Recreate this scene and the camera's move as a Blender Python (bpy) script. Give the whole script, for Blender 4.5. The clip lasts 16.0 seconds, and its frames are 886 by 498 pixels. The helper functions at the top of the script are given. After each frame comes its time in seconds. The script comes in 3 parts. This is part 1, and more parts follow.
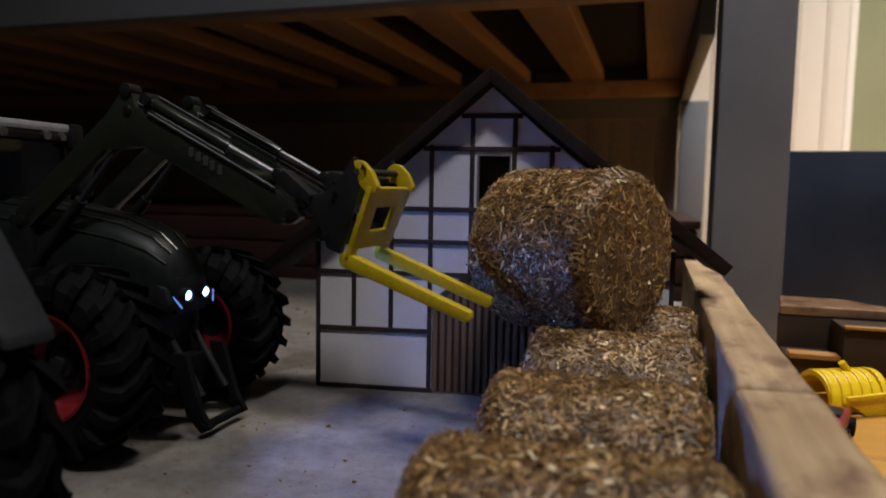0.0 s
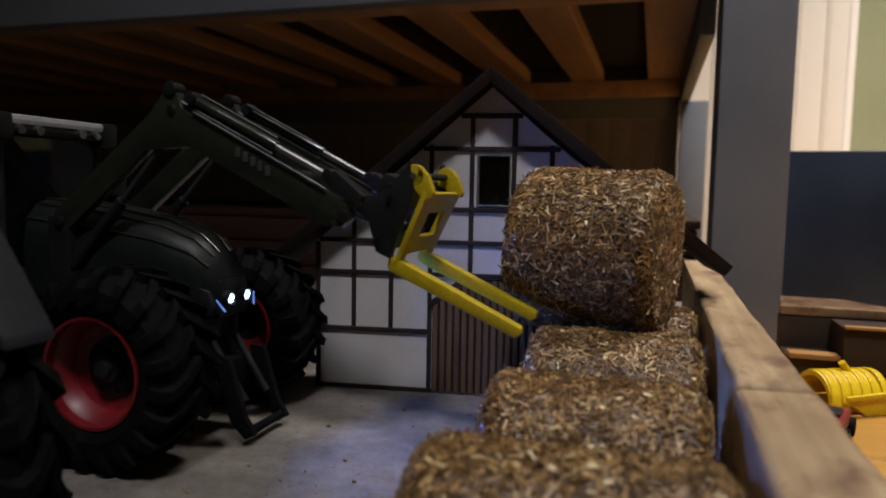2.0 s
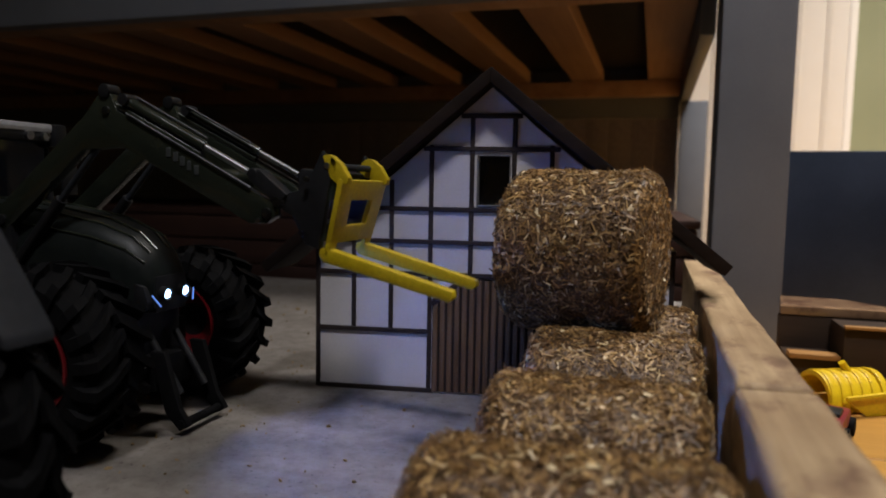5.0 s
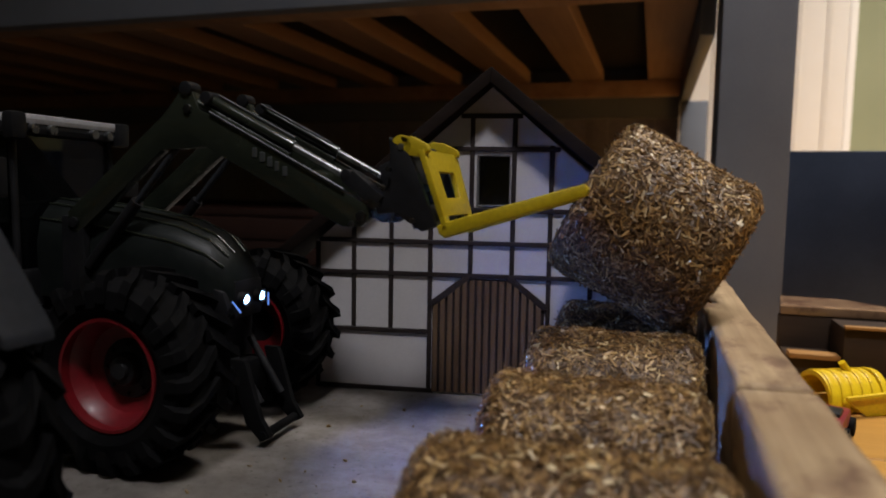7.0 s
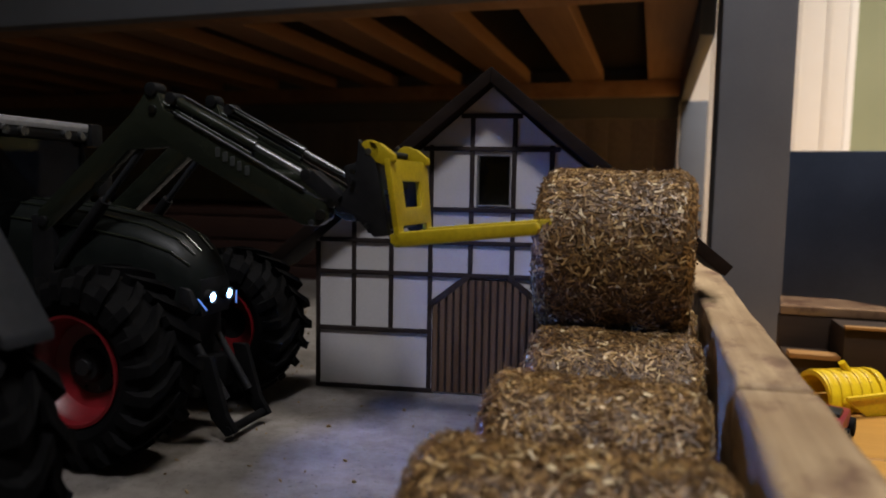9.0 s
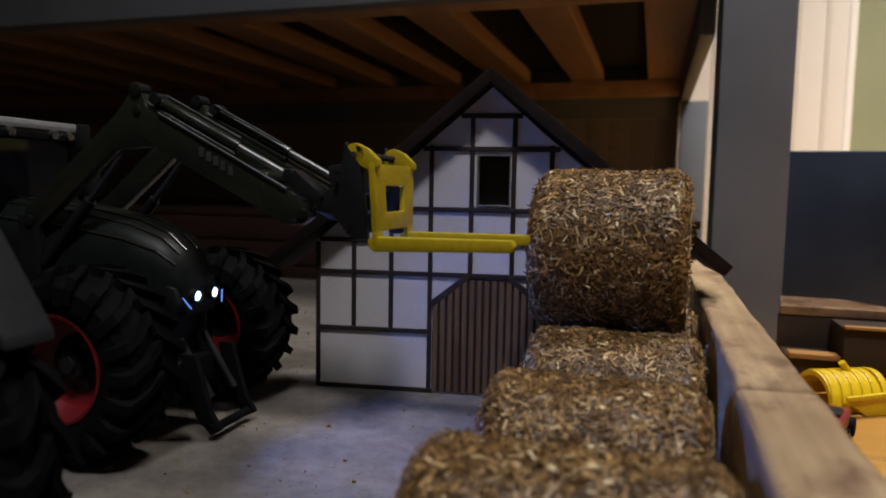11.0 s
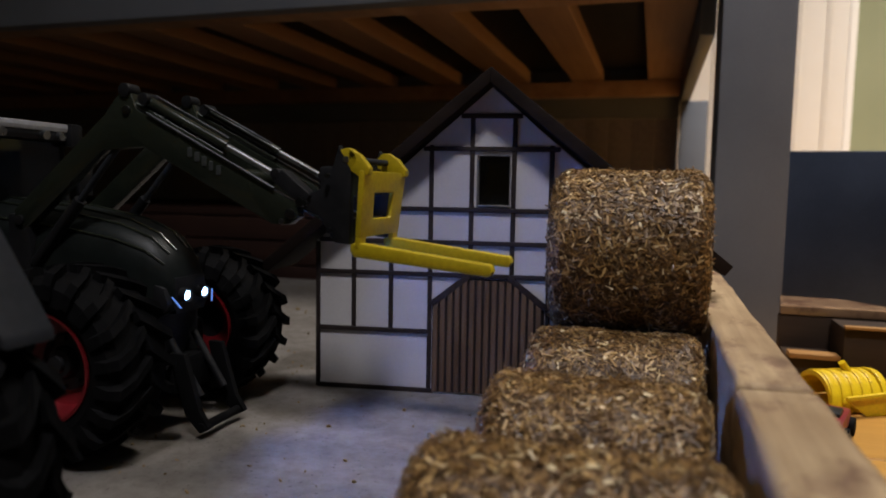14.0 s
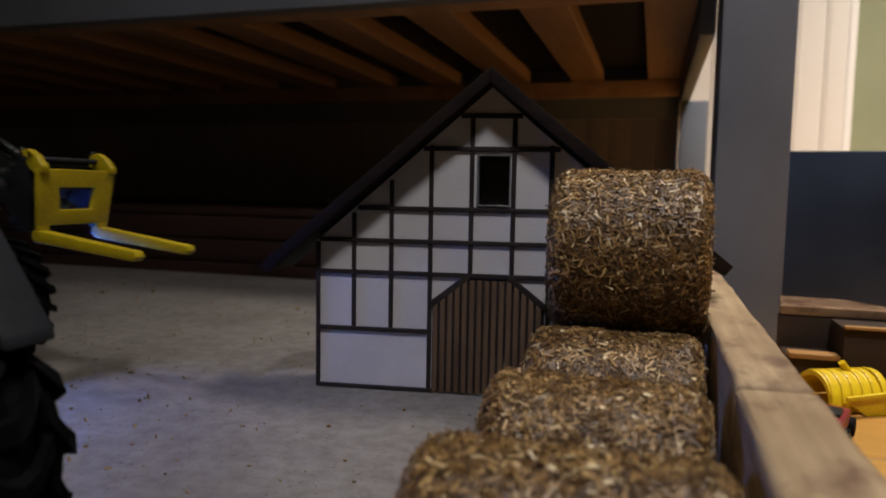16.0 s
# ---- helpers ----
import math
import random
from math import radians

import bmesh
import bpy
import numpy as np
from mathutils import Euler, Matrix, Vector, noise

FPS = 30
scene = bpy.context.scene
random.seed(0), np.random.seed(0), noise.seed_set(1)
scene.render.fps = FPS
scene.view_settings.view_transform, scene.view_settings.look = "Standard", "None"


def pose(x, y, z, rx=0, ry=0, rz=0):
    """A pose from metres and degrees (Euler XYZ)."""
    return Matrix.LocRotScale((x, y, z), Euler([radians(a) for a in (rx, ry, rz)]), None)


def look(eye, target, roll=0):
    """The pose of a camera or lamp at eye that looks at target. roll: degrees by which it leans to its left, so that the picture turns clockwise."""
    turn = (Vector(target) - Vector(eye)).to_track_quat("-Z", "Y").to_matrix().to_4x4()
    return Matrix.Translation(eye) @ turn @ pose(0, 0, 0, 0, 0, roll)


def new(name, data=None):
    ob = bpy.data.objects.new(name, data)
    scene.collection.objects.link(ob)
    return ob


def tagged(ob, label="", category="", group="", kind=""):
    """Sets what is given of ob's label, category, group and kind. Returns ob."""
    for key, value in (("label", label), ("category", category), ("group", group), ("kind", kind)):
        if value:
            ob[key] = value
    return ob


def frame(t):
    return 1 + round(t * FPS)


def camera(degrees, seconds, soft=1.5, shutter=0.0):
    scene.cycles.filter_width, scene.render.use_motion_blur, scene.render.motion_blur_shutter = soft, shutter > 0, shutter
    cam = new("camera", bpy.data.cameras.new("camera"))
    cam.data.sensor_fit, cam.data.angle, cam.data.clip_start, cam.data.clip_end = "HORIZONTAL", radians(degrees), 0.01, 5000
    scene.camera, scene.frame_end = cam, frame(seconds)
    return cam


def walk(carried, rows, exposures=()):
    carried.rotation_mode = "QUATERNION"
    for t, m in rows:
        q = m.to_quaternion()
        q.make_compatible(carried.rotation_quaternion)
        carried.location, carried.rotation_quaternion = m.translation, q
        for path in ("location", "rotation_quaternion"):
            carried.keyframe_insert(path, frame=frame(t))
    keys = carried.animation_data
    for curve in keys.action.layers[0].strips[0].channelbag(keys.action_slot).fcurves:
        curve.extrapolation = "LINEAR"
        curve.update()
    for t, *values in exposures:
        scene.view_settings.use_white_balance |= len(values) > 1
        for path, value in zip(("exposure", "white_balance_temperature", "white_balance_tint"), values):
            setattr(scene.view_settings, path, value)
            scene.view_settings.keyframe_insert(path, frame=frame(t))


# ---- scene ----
# ---------- camera ----------
cam = camera(65.03, 16.0, soft=1.8, shutter=1.2)
EYE = (0.0, 0.0, 0.090)
VIEW = look(EYE, (EYE[0] - 0.28903, EYE[1] + 0.95732, EYE[2] - 0.0878), 1.0)
walk(cam, [(0.0, VIEW), (16.0, VIEW)])
cam.data.dof.use_dof, cam.data.dof.focus_distance, cam.data.dof.aperture_fstop = True, 0.262, 14.5

# ---------- light ----------
world = bpy.data.worlds.new("room_dusk")
scene.world = world
world.use_nodes = True
world.node_tree.nodes["Background"].inputs[0].default_value = (0.55, 0.62, 0.8, 1)
world.node_tree.nodes["Background"].inputs[1].default_value = 0.03
scene.view_settings.exposure = 0.0


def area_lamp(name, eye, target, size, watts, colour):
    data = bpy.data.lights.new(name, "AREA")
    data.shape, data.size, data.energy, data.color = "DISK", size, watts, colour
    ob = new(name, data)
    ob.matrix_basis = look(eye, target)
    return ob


shaded = area_lamp("reading_lamp", (0.12, -0.25, 1.00), (0.07, 0.30, 0.0), 0.15, 1.12, (0.98, 0.96, 1.0))
shaded.data.spread = radians(76)
corner_lamp = area_lamp("corner_lamp", (0.50, 0.66, 1.45), (0.56, 0.86, 0.0), 0.38, 14.2, (1.0, 0.94, 0.88))
corner_lamp.data.spread = radians(80)
# Weak overhead fill, an added unseen source that lifts the shadows.
area_lamp("fill_lamp", (-0.55, -0.70, 2.34), (-0.50, -0.50, 0.0), 0.5, 3.4, (0.94, 0.96, 1.0))

# ---------- materials ----------


def nodes_of(name):
    m = bpy.data.materials.new(name)
    m.use_nodes = True
    nt = m.node_tree
    return m, nt, nt.nodes["Principled BSDF"]


def ramp(nt, fac, stops):
    r = nt.nodes.new("ShaderNodeValToRGB")
    els = r.color_ramp.elements
    while len(els) < len(stops):
        els.new(0.5)
    for e, (p, c) in zip(els, stops):
        e.position, e.color = p, (*c, 1)
    nt.links.new(fac, r.inputs[0])
    return r.outputs[0]


def tex(nt, kind, scale, stretch=(1, 1, 1), detail=6.0, rough=0.6):
    co = nt.nodes.new("ShaderNodeTexCoord")
    mp = nt.nodes.new("ShaderNodeMapping")
    mp.inputs["Scale"].default_value = stretch
    nt.links.new(co.outputs["Object"], mp.inputs[0])
    n = nt.nodes.new("ShaderNodeTexNoise" if kind == "noise" else "ShaderNodeTexVoronoi")
    n.inputs["Scale"].default_value = scale
    if kind == "noise":
        n.inputs["Detail"].default_value, n.inputs["Roughness"].default_value = detail, rough
    nt.links.new(mp.outputs[0], n.inputs["Vector"])
    return n.outputs["Fac"] if kind == "noise" else n.outputs["Distance"]


def mix(nt, fac, a, b, mode="MIX"):
    m = nt.nodes.new("ShaderNodeMix")
    m.data_type, m.blend_type = "RGBA", mode
    for s, v in ((m.inputs[0], fac), (m.inputs[6], a), (m.inputs[7], b)):
        if isinstance(v, (int, float)):
            s.default_value = v
        elif isinstance(v, tuple):
            s.default_value = (*v, 1)
        else:
            nt.links.new(v, s)
    return m.outputs[2]


def bump(nt, bsdf, height, strength, dist):
    b = nt.nodes.new("ShaderNodeBump")
    b.inputs["Strength"].default_value, b.inputs["Distance"].default_value = strength, dist
    nt.links.new(height, b.inputs["Height"])
    nt.links.new(b.outputs[0], bsdf.inputs["Normal"])


def surface(name, dark, light, scale=60, stretch=(1, 1, 1), rough=0.6, metal=0.0, relief=0.3, dist=0.0004, fine=600, spread=(0.35, 0.65), coat=0.0, spec=0.5, grain=0.78):
    """A surface with variation at two scales and a fine relief."""
    m, nt, b = nodes_of(name)
    big = tex(nt, "noise", scale, stretch)
    small = tex(nt, "noise", fine, stretch, 3.0)
    c = ramp(nt, big, [(spread[0], dark), (spread[1], light)])
    specks = ramp(nt, small, [(0.3, (grain, grain, grain)), (0.7, (1, 1, 1))])
    nt.links.new(mix(nt, 1.0, c, specks, "MULTIPLY"), b.inputs["Base Color"])
    r = nt.nodes.new("ShaderNodeMapRange")
    r.inputs["To Min"].default_value, r.inputs["To Max"].default_value = max(0.02, rough - 0.1), min(1, rough + 0.12)
    nt.links.new(big, r.inputs[0])
    nt.links.new(r.outputs[0], b.inputs["Roughness"])
    b.inputs["Metallic"].default_value = metal
    b.inputs["Coat Weight"].default_value = coat
    b.inputs["Specular IOR Level"].default_value = spec
    bump(nt, b, small, relief, dist)
    return m


def wood(name, dark, light, along=(1, 1, 0.06), scale=90, rough=0.6, spec=0.25, stain=None):
    m, nt, b = nodes_of(name)
    g = tex(nt, "noise", scale, along, 8.0, 0.65)
    big = tex(nt, "noise", scale * 0.12, (1, 1, 0.4) if along[2] < 0.5 else (1, 0.4, 1), 3.0)
    c = ramp(nt, g, [(0.28, dark), (0.72, light)])
    c = mix(nt, 1.0, c, ramp(nt, big, [(0.32, (0.58, 0.52, 0.48)), (0.62, (1, 1, 1))]), "MULTIPLY")
    if stain:
        spot = tex(nt, "noise", stain, (1, 0.6, 1), 5.0, 0.7)
        c = mix(nt, 1.0, c, ramp(nt, spot, [(0.36, (0.50, 0.42, 0.44)), (0.50, (1, 1, 1))]), "MULTIPLY")
    nt.links.new(c, b.inputs["Base Color"])
    b.inputs["Roughness"].default_value = rough
    b.inputs["Specular IOR Level"].default_value = spec
    bump(nt, b, g, 0.35, 0.0006)
    return m


STRAW_BROWN = [(0.0, (0.085, 0.044, 0.017)), (0.40, (0.175, 0.096, 0.034)), (0.80, (0.36, 0.21, 0.072)), (1.0, (0.57, 0.37, 0.145))]
STRAW_PALE = [(0.0, (0.42, 0.28, 0.12)), (0.6, (0.62, 0.46, 0.23)), (1.0, (0.88, 0.76, 0.50))]


def straw(name, core=False, pale=False):
    m, nt, b = nodes_of(name)
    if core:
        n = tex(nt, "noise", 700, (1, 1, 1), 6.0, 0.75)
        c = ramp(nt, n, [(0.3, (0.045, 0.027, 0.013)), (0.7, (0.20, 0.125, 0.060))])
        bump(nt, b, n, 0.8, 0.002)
    else:
        geo = nt.nodes.new("ShaderNodeNewGeometry")
        c = ramp(nt, geo.outputs["Random Per Island"], STRAW_PALE if pale else STRAW_BROWN)
        n = tex(nt, "noise", 130, (1, 1, 1), 3.0)
        c = mix(nt, 1.0, c, ramp(nt, n, [(0.35, (0.5, 0.44, 0.38)), (0.65, (1, 1, 1))]), "MULTIPLY")
    nt.links.new(c, b.inputs["Base Color"])
    b.inputs["Roughness"].default_value = 0.44 if not core else 0.9
    b.inputs["Specular IOR Level"].default_value = 0.42 if not core else 0.2
    return m


def glow(name, colour, strength):
    m, nt, b = nodes_of(name)
    b.inputs["Base Color"].default_value = (*colour, 1)
    b.inputs["Emission Color"].default_value = (*colour, 1)
    b.inputs["Emission Strength"].default_value = strength
    return m


def glassy(name, colour, rough=0.03):
    m, nt, b = nodes_of(name)
    b.inputs["Base Color"].default_value = (*colour, 1)
    b.inputs["Roughness"].default_value = rough
    b.inputs["Transmission Weight"].default_value = 0.85
    b.inputs["IOR"].default_value = 1.45
    return m


def board_floor():
    m, nt, b = nodes_of("dusty_board")
    big = tex(nt, "noise", 14, (1, 1, 1), 5.0)
    mid = tex(nt, "noise", 120, (1, 1, 1), 6.0, 0.7)
    dots = tex(nt, "noise", 520, (1, 1, 1), 2.0)
    c = ramp(nt, big, [(0.3, (0.125, 0.109, 0.094)), (0.7, (0.205, 0.188, 0.172))])
    c = mix(nt, 1.0, c, ramp(nt, mid, [(0.3, (0.60, 0.57, 0.52)), (0.64, (1, 1, 1))]), "MULTIPLY")
    c = mix(nt, 1.0, c, ramp(nt, dots, [(0.27, (0.35, 0.3, 0.25)), (0.36, (1, 1, 1))]), "MULTIPLY")
    nt.links.new(c, b.inputs["Base Color"])
    b.inputs["Roughness"].default_value = 0.85
    bump(nt, b, mid, 0.4, 0.0006)
    return m


M_BOARD = board_floor()
M_PLANK = wood("oak_floor", (0.44, 0.225, 0.045), (0.68, 0.39, 0.095), (0.06, 1, 1), 70, 0.4)
M_FENCE = wood("pale_pine", (0.31, 0.215, 0.118), (0.50, 0.368, 0.215), (1, 0.05, 1), 260, 0.6, 0.25, 55)
M_SLAT = wood("orange_pine", (0.27, 0.155, 0.095), (0.45, 0.285, 0.185), (1, 0.05, 1), 45, 0.55)
M_EDGE = wood("orange_edge_wood", (0.30, 0.15, 0.045), (0.46, 0.255, 0.09), (0.06, 1, 1), 90, 0.5)
M_GREY = surface("grey_paint", (0.125, 0.137, 0.162), (0.155, 0.168, 0.196), 9, rough=0.5, relief=0.08, fine=500, dist=0.0002, spec=0.3, grain=0.94)
M_TIMBER = surface("dark_brown_paint", (0.016, 0.011, 0.010), (0.032, 0.023, 0.021), 80, rough=0.6, spec=0.2)
M_ROOF = wood("dark_stained_wood", (0.009, 0.0058, 0.0047), (0.020, 0.0130, 0.0105), (0.05, 1, 1), 180, 0.75, 0.1)
M_PLASTER = surface("white_plaster_paint", (0.46, 0.435, 0.435), (0.54, 0.515, 0.515), 25, rough=0.75, fine=900, relief=0.12, grain=0.93)
M_FRAME = surface("grey_card_edge", (0.12, 0.115, 0.115), (0.17, 0.165, 0.165), 60, rough=0.7)
M_DOOR = wood("brown_door_wood", (0.075, 0.045, 0.024), (0.16, 0.10, 0.055), (1, 1, 0.06), 300, 0.65)
M_BLACKGLASS = surface("black_opening", (0.006, 0.006, 0.007), (0.012, 0.012, 0.013), 60, rough=0.25)
M_CREAM = surface("cream_panel_paint", (0.80, 0.785, 0.755), (0.85, 0.835, 0.805), 5, rough=0.5, relief=0.06, fine=900, grain=0.96)
# Cream panelling as it looks under the bench, shade put into the colour.
M_SHADED_CREAM = surface("shaded_cream_paint", (0.30, 0.258, 0.29), (0.38, 0.335, 0.37), 5, rough=0.55, fine=200)
M_OLIVE = surface("olive_wall_paint", (0.25, 0.272, 0.165), (0.285, 0.305, 0.19), 4, rough=0.8, relief=0.06, fine=900, grain=0.95)
M_NAVY = surface("navy_board_paint", (0.014, 0.024, 0.050), (0.026, 0.040, 0.076), 14, rough=0.5, spec=0.2)
M_DARKWOOD = wood("dark_shelf_wood", (0.022, 0.014, 0.010), (0.055, 0.033, 0.02), (0.06, 1, 1), 80, 0.6)
M_SHELFTOP = wood("worn_shelf_wood", (0.15, 0.088, 0.045), (0.32, 0.205, 0.12), (0.06, 1, 1), 80, 0.26, 0.5, 60)
M_STRAW, M_CORE, M_PALE = straw("straw_fibres"), straw("straw_core", True), straw("pale_straw_chips", pale=True)
M_YELLOW = surface("yellow_plastic", (0.41, 0.298, 0.004), (0.49, 0.36, 0.006), 70, rough=0.42, relief=0.1)
M_GRAB = surface("bright_yellow_plastic", (0.60, 0.40, 0.004), (0.68, 0.47, 0.006), 70, rough=0.4, relief=0.1)
M_BONNET = surface("black_green_paint", (0.006, 0.0078, 0.0072), (0.0105, 0.013, 0.012), 60, rough=0.42, relief=0.08, spec=0.2)
M_RUBBER = surface("black_rubber", (0.0040, 0.0040, 0.0043), (0.0072, 0.0070, 0.0073), 120, rough=0.7, fine=900, spec=0.05)
M_RED = surface("red_paint", (0.15, 0.005, 0.009), (0.21, 0.008, 0.013), 60, rough=0.42, relief=0.1, coat=0.08)
M_GREEN = surface("dark_green_paint", (0.013, 0.016, 0.011), (0.020, 0.0235, 0.016), 60, rough=0.24, relief=0.08, coat=0.3, spec=0.5)
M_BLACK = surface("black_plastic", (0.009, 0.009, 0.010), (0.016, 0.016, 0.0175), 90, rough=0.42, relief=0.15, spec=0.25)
M_CHROME = surface("polished_steel", (0.46, 0.47, 0.485), (0.56, 0.57, 0.585), 80, rough=0.27, metal=1.0, relief=0.05)
M_STEEL = surface("dark_steel", (0.10, 0.103, 0.107), (0.15, 0.153, 0.157), 80, rough=0.3, metal=1.0, relief=0.05)
M_DULL = surface("grey_plastic", (0.020, 0.0215, 0.025), (0.028, 0.030, 0.035), 70, rough=0.55, relief=0.15, spec=0.15)
M_ROOFWHITE = surface("white_plastic", (0.38, 0.38, 0.39), (0.46, 0.46, 0.47), 70, rough=0.4, relief=0.1)
M_CABGLASS = glassy("tinted_glass", (0.02, 0.023, 0.025))
M_LED = glow("headlight_led", (0.11, 0.27, 1.0), 19000.0)
M_LENS = glow("headlight_lens_glow", (0.45, 0.68, 1.0), 7.0)
M_STRIP = glow("light_strip", (0.16, 0.34, 1.0), 0.6)
M_LETTER = surface("pale_print", (0.028, 0.031, 0.030), (0.042, 0.046, 0.044), 80, rough=0.5)

# ---------- mesh helpers ----------


def mesh_of(name, bm, material, smooth=False):
    bmesh.ops.recalc_face_normals(bm, faces=bm.faces)
    me = bpy.data.meshes.new(name)
    bm.to_mesh(me)
    bm.free()
    me.materials.append(material)
    if smooth:
        for p in me.polygons:
            p.use_smooth = True
        me.set_sharp_from_angle(angle=radians(38))
    return me


def part(name, bm, material, parent=None, label="", smooth=True):
    ob = new(name, mesh_of(name, bm, material, smooth))
    ob.parent = parent
    if label:
        tagged(ob, label)
    return ob


def thing(name, label, category, m=None, group="", kind=""):
    ob = new(name)
    ob.empty_display_size = 0.01
    tagged(ob, label, category, group, kind)
    if m is not None:
        ob.matrix_basis = m
    return ob


def bevel(bm, width, segs=2, geom=None):
    if width > 0:
        bmesh.ops.bevel(bm, geom=geom or list(bm.edges), offset=width, segments=segs, affect="EDGES", profile=0.6, clamp_overlap=True)


def box(lo, hi, width=0.0, segs=2, bm=None, m=None):
    """A box from corner to corner, its edges rounded."""
    one = bmesh.new()
    c = [(a + b) / 2 for a, b in zip(lo, hi)]
    s = [max(1e-5, b - a) for a, b in zip(lo, hi)]
    bmesh.ops.create_cube(one, size=1, matrix=Matrix.Translation(c) @ Matrix.Diagonal((*s, 1)))
    bevel(one, width, segs)
    if m is not None:
        one.transform(m)
    return join(bm, one)


def join(bm, one):
    if bm is None:
        return one
    me = bpy.data.meshes.new("tmp")
    one.to_mesh(me)
    one.free()
    bm.from_mesh(me)
    bpy.data.meshes.remove(me)
    return bm


def prism(outline, lo, hi, axis="y", width=0.0, bm=None, segs=2):
    """An outline of (u, v) drawn out along an axis: y (u=x, v=z), z (u=x, v=y), x (u=y, v=z)."""
    one = bmesh.new()
    put = {"y": lambda u, v, w: (u, w, v), "z": lambda u, v, w: (u, v, w), "x": lambda u, v, w: (w, u, v)}[axis]
    a = [one.verts.new(put(u, v, lo)) for u, v in outline]
    b = [one.verts.new(put(u, v, hi)) for u, v in outline]
    one.faces.new(a)
    one.faces.new(b[::-1])
    for i in range(len(a)):
        j = (i + 1) % len(a)
        one.faces.new((a[i], a[j], b[j], b[i]))
    bmesh.ops.recalc_face_normals(one, faces=one.faces)
    bevel(one, width, segs)
    return join(bm, one)


def rod(a, b, r, r2=None, n=14, bm=None, width=0.0):
    """A round bar from a to b."""
    a, b = Vector(a), Vector(b)
    d = b - a
    one = bmesh.new()
    m = Matrix.Translation((a + b) / 2) @ d.to_track_quat("Z", "Y").to_matrix().to_4x4()
    bmesh.ops.create_cone(one, cap_ends=True, segments=n, radius1=r, radius2=r if r2 is None else r2, depth=d.length, matrix=m)
    if width:
        bevel(one, width, 2, [e for e in one.edges if len(e.link_faces) == 2 and any(len(f.verts) > 4 for f in e.link_faces)])
    return join(bm, one)


def lathe(profile, n=40, bm=None):
    """A ring of (radius, y) drawn round the y axis; the profile closes on itself."""
    one = bmesh.new()
    rings = []
    for i in range(n):
        a = 2 * math.pi * i / n
        rings.append([one.verts.new((r * math.cos(a), y, r * math.sin(a))) for r, y in profile])
    k = len(profile)
    for i in range(n):
        p, q = rings[i], rings[(i + 1) % n]
        for j in range(k):
            one.faces.new((p[j], p[(j + 1) % k], q[(j + 1) % k], q[j]))
    return join(bm, one)

# ---------- setting ----------
FLOOR_Z = -0.012


def structure(name, bm, material, label, category, smooth=False):
    return tagged(part(name, bm, material, None, "", smooth), label, category, kind="structure")


def build_room():
    floor = structure("floor", box((-2.6, -1.8, FLOOR_Z - 0.05), (2.2, 1.5, FLOOR_Z - 0.004)), M_DARKWOOD, "dark gaps beneath the oak boards of the room", "floor")
    # planks near the play board
    mesh = {}
    for i in range(32):
        y0 = -1.8 + i * 0.10
        x0 = -2.6
        for length in ((0.96,) * 5 if i % 2 else (0.48, 0.96, 0.96, 0.96, 0.96, 0.48)):
            if length not in mesh:
                mesh[length] = mesh_of("plank", box((0, 0, -0.004), (length - 0.0012, 0.0988, 0.0), 0.0006, 1), M_PLANK)
            p = new("plank", mesh[length])
            p.parent, p.location = floor, (x0, y0, FLOOR_Z)
            x0 += length
    structure("wall_back", box((-2.6, 1.40, FLOOR_Z), (0.313, 1.50, 2.4)), M_CREAM, "cream painted wall behind the panelling", "wall")
    wall = bpy.data.objects["wall_back"]
    strip = mesh_of("panel", box((0, 1.394, 0.0), (0.0462, 1.402, 2.30), 0.0018, 2), M_CREAM, True)
    bead = mesh_of("bead", box((0.0050, 1.3924, 0.0), (0.0092, 1.3945, 2.30), 0.0008, 1), M_CREAM, True)
    for i in range(60):
        p = new("panel", strip)
        p.parent, p.location = wall, (0.2785 - i * 0.0470, 0, FLOOR_Z)
        e = new("bead", bead)
        e.parent = p
    structure("trim", box((0.3135, 1.391, FLOOR_Z), (0.3265, 1.405, 2.38), 0.003), M_CREAM, "cream edge moulding at the end of the panelling", "trim")
    structure("wall_side", box((0.3265, 1.402, FLOOR_Z), (2.2, 1.50, 2.4)), M_OLIVE, "olive green painted wall", "wall")
    structure("wall_right", box((2.2, -1.8, FLOOR_Z), (2.3, 1.5, 2.4)), M_OLIVE, "olive green painted wall", "wall")
    # Left and front walls are unseen; olive instead of cream lowers bounced light.
    structure("wall_left", box((-2.7, -1.8, FLOOR_Z), (-2.6, 1.5, 2.4)), M_OLIVE, "olive green painted wall", "wall")
    structure("wall_front", box((-2.7, -1.9, FLOOR_Z), (2.3, -1.8, 2.4)), M_OLIVE, "olive green painted wall", "wall")
    structure("ceiling", box((-2.7, -1.9, 2.4), (2.3, 1.5, 2.5)), M_CREAM, "white ceiling", "ceiling")


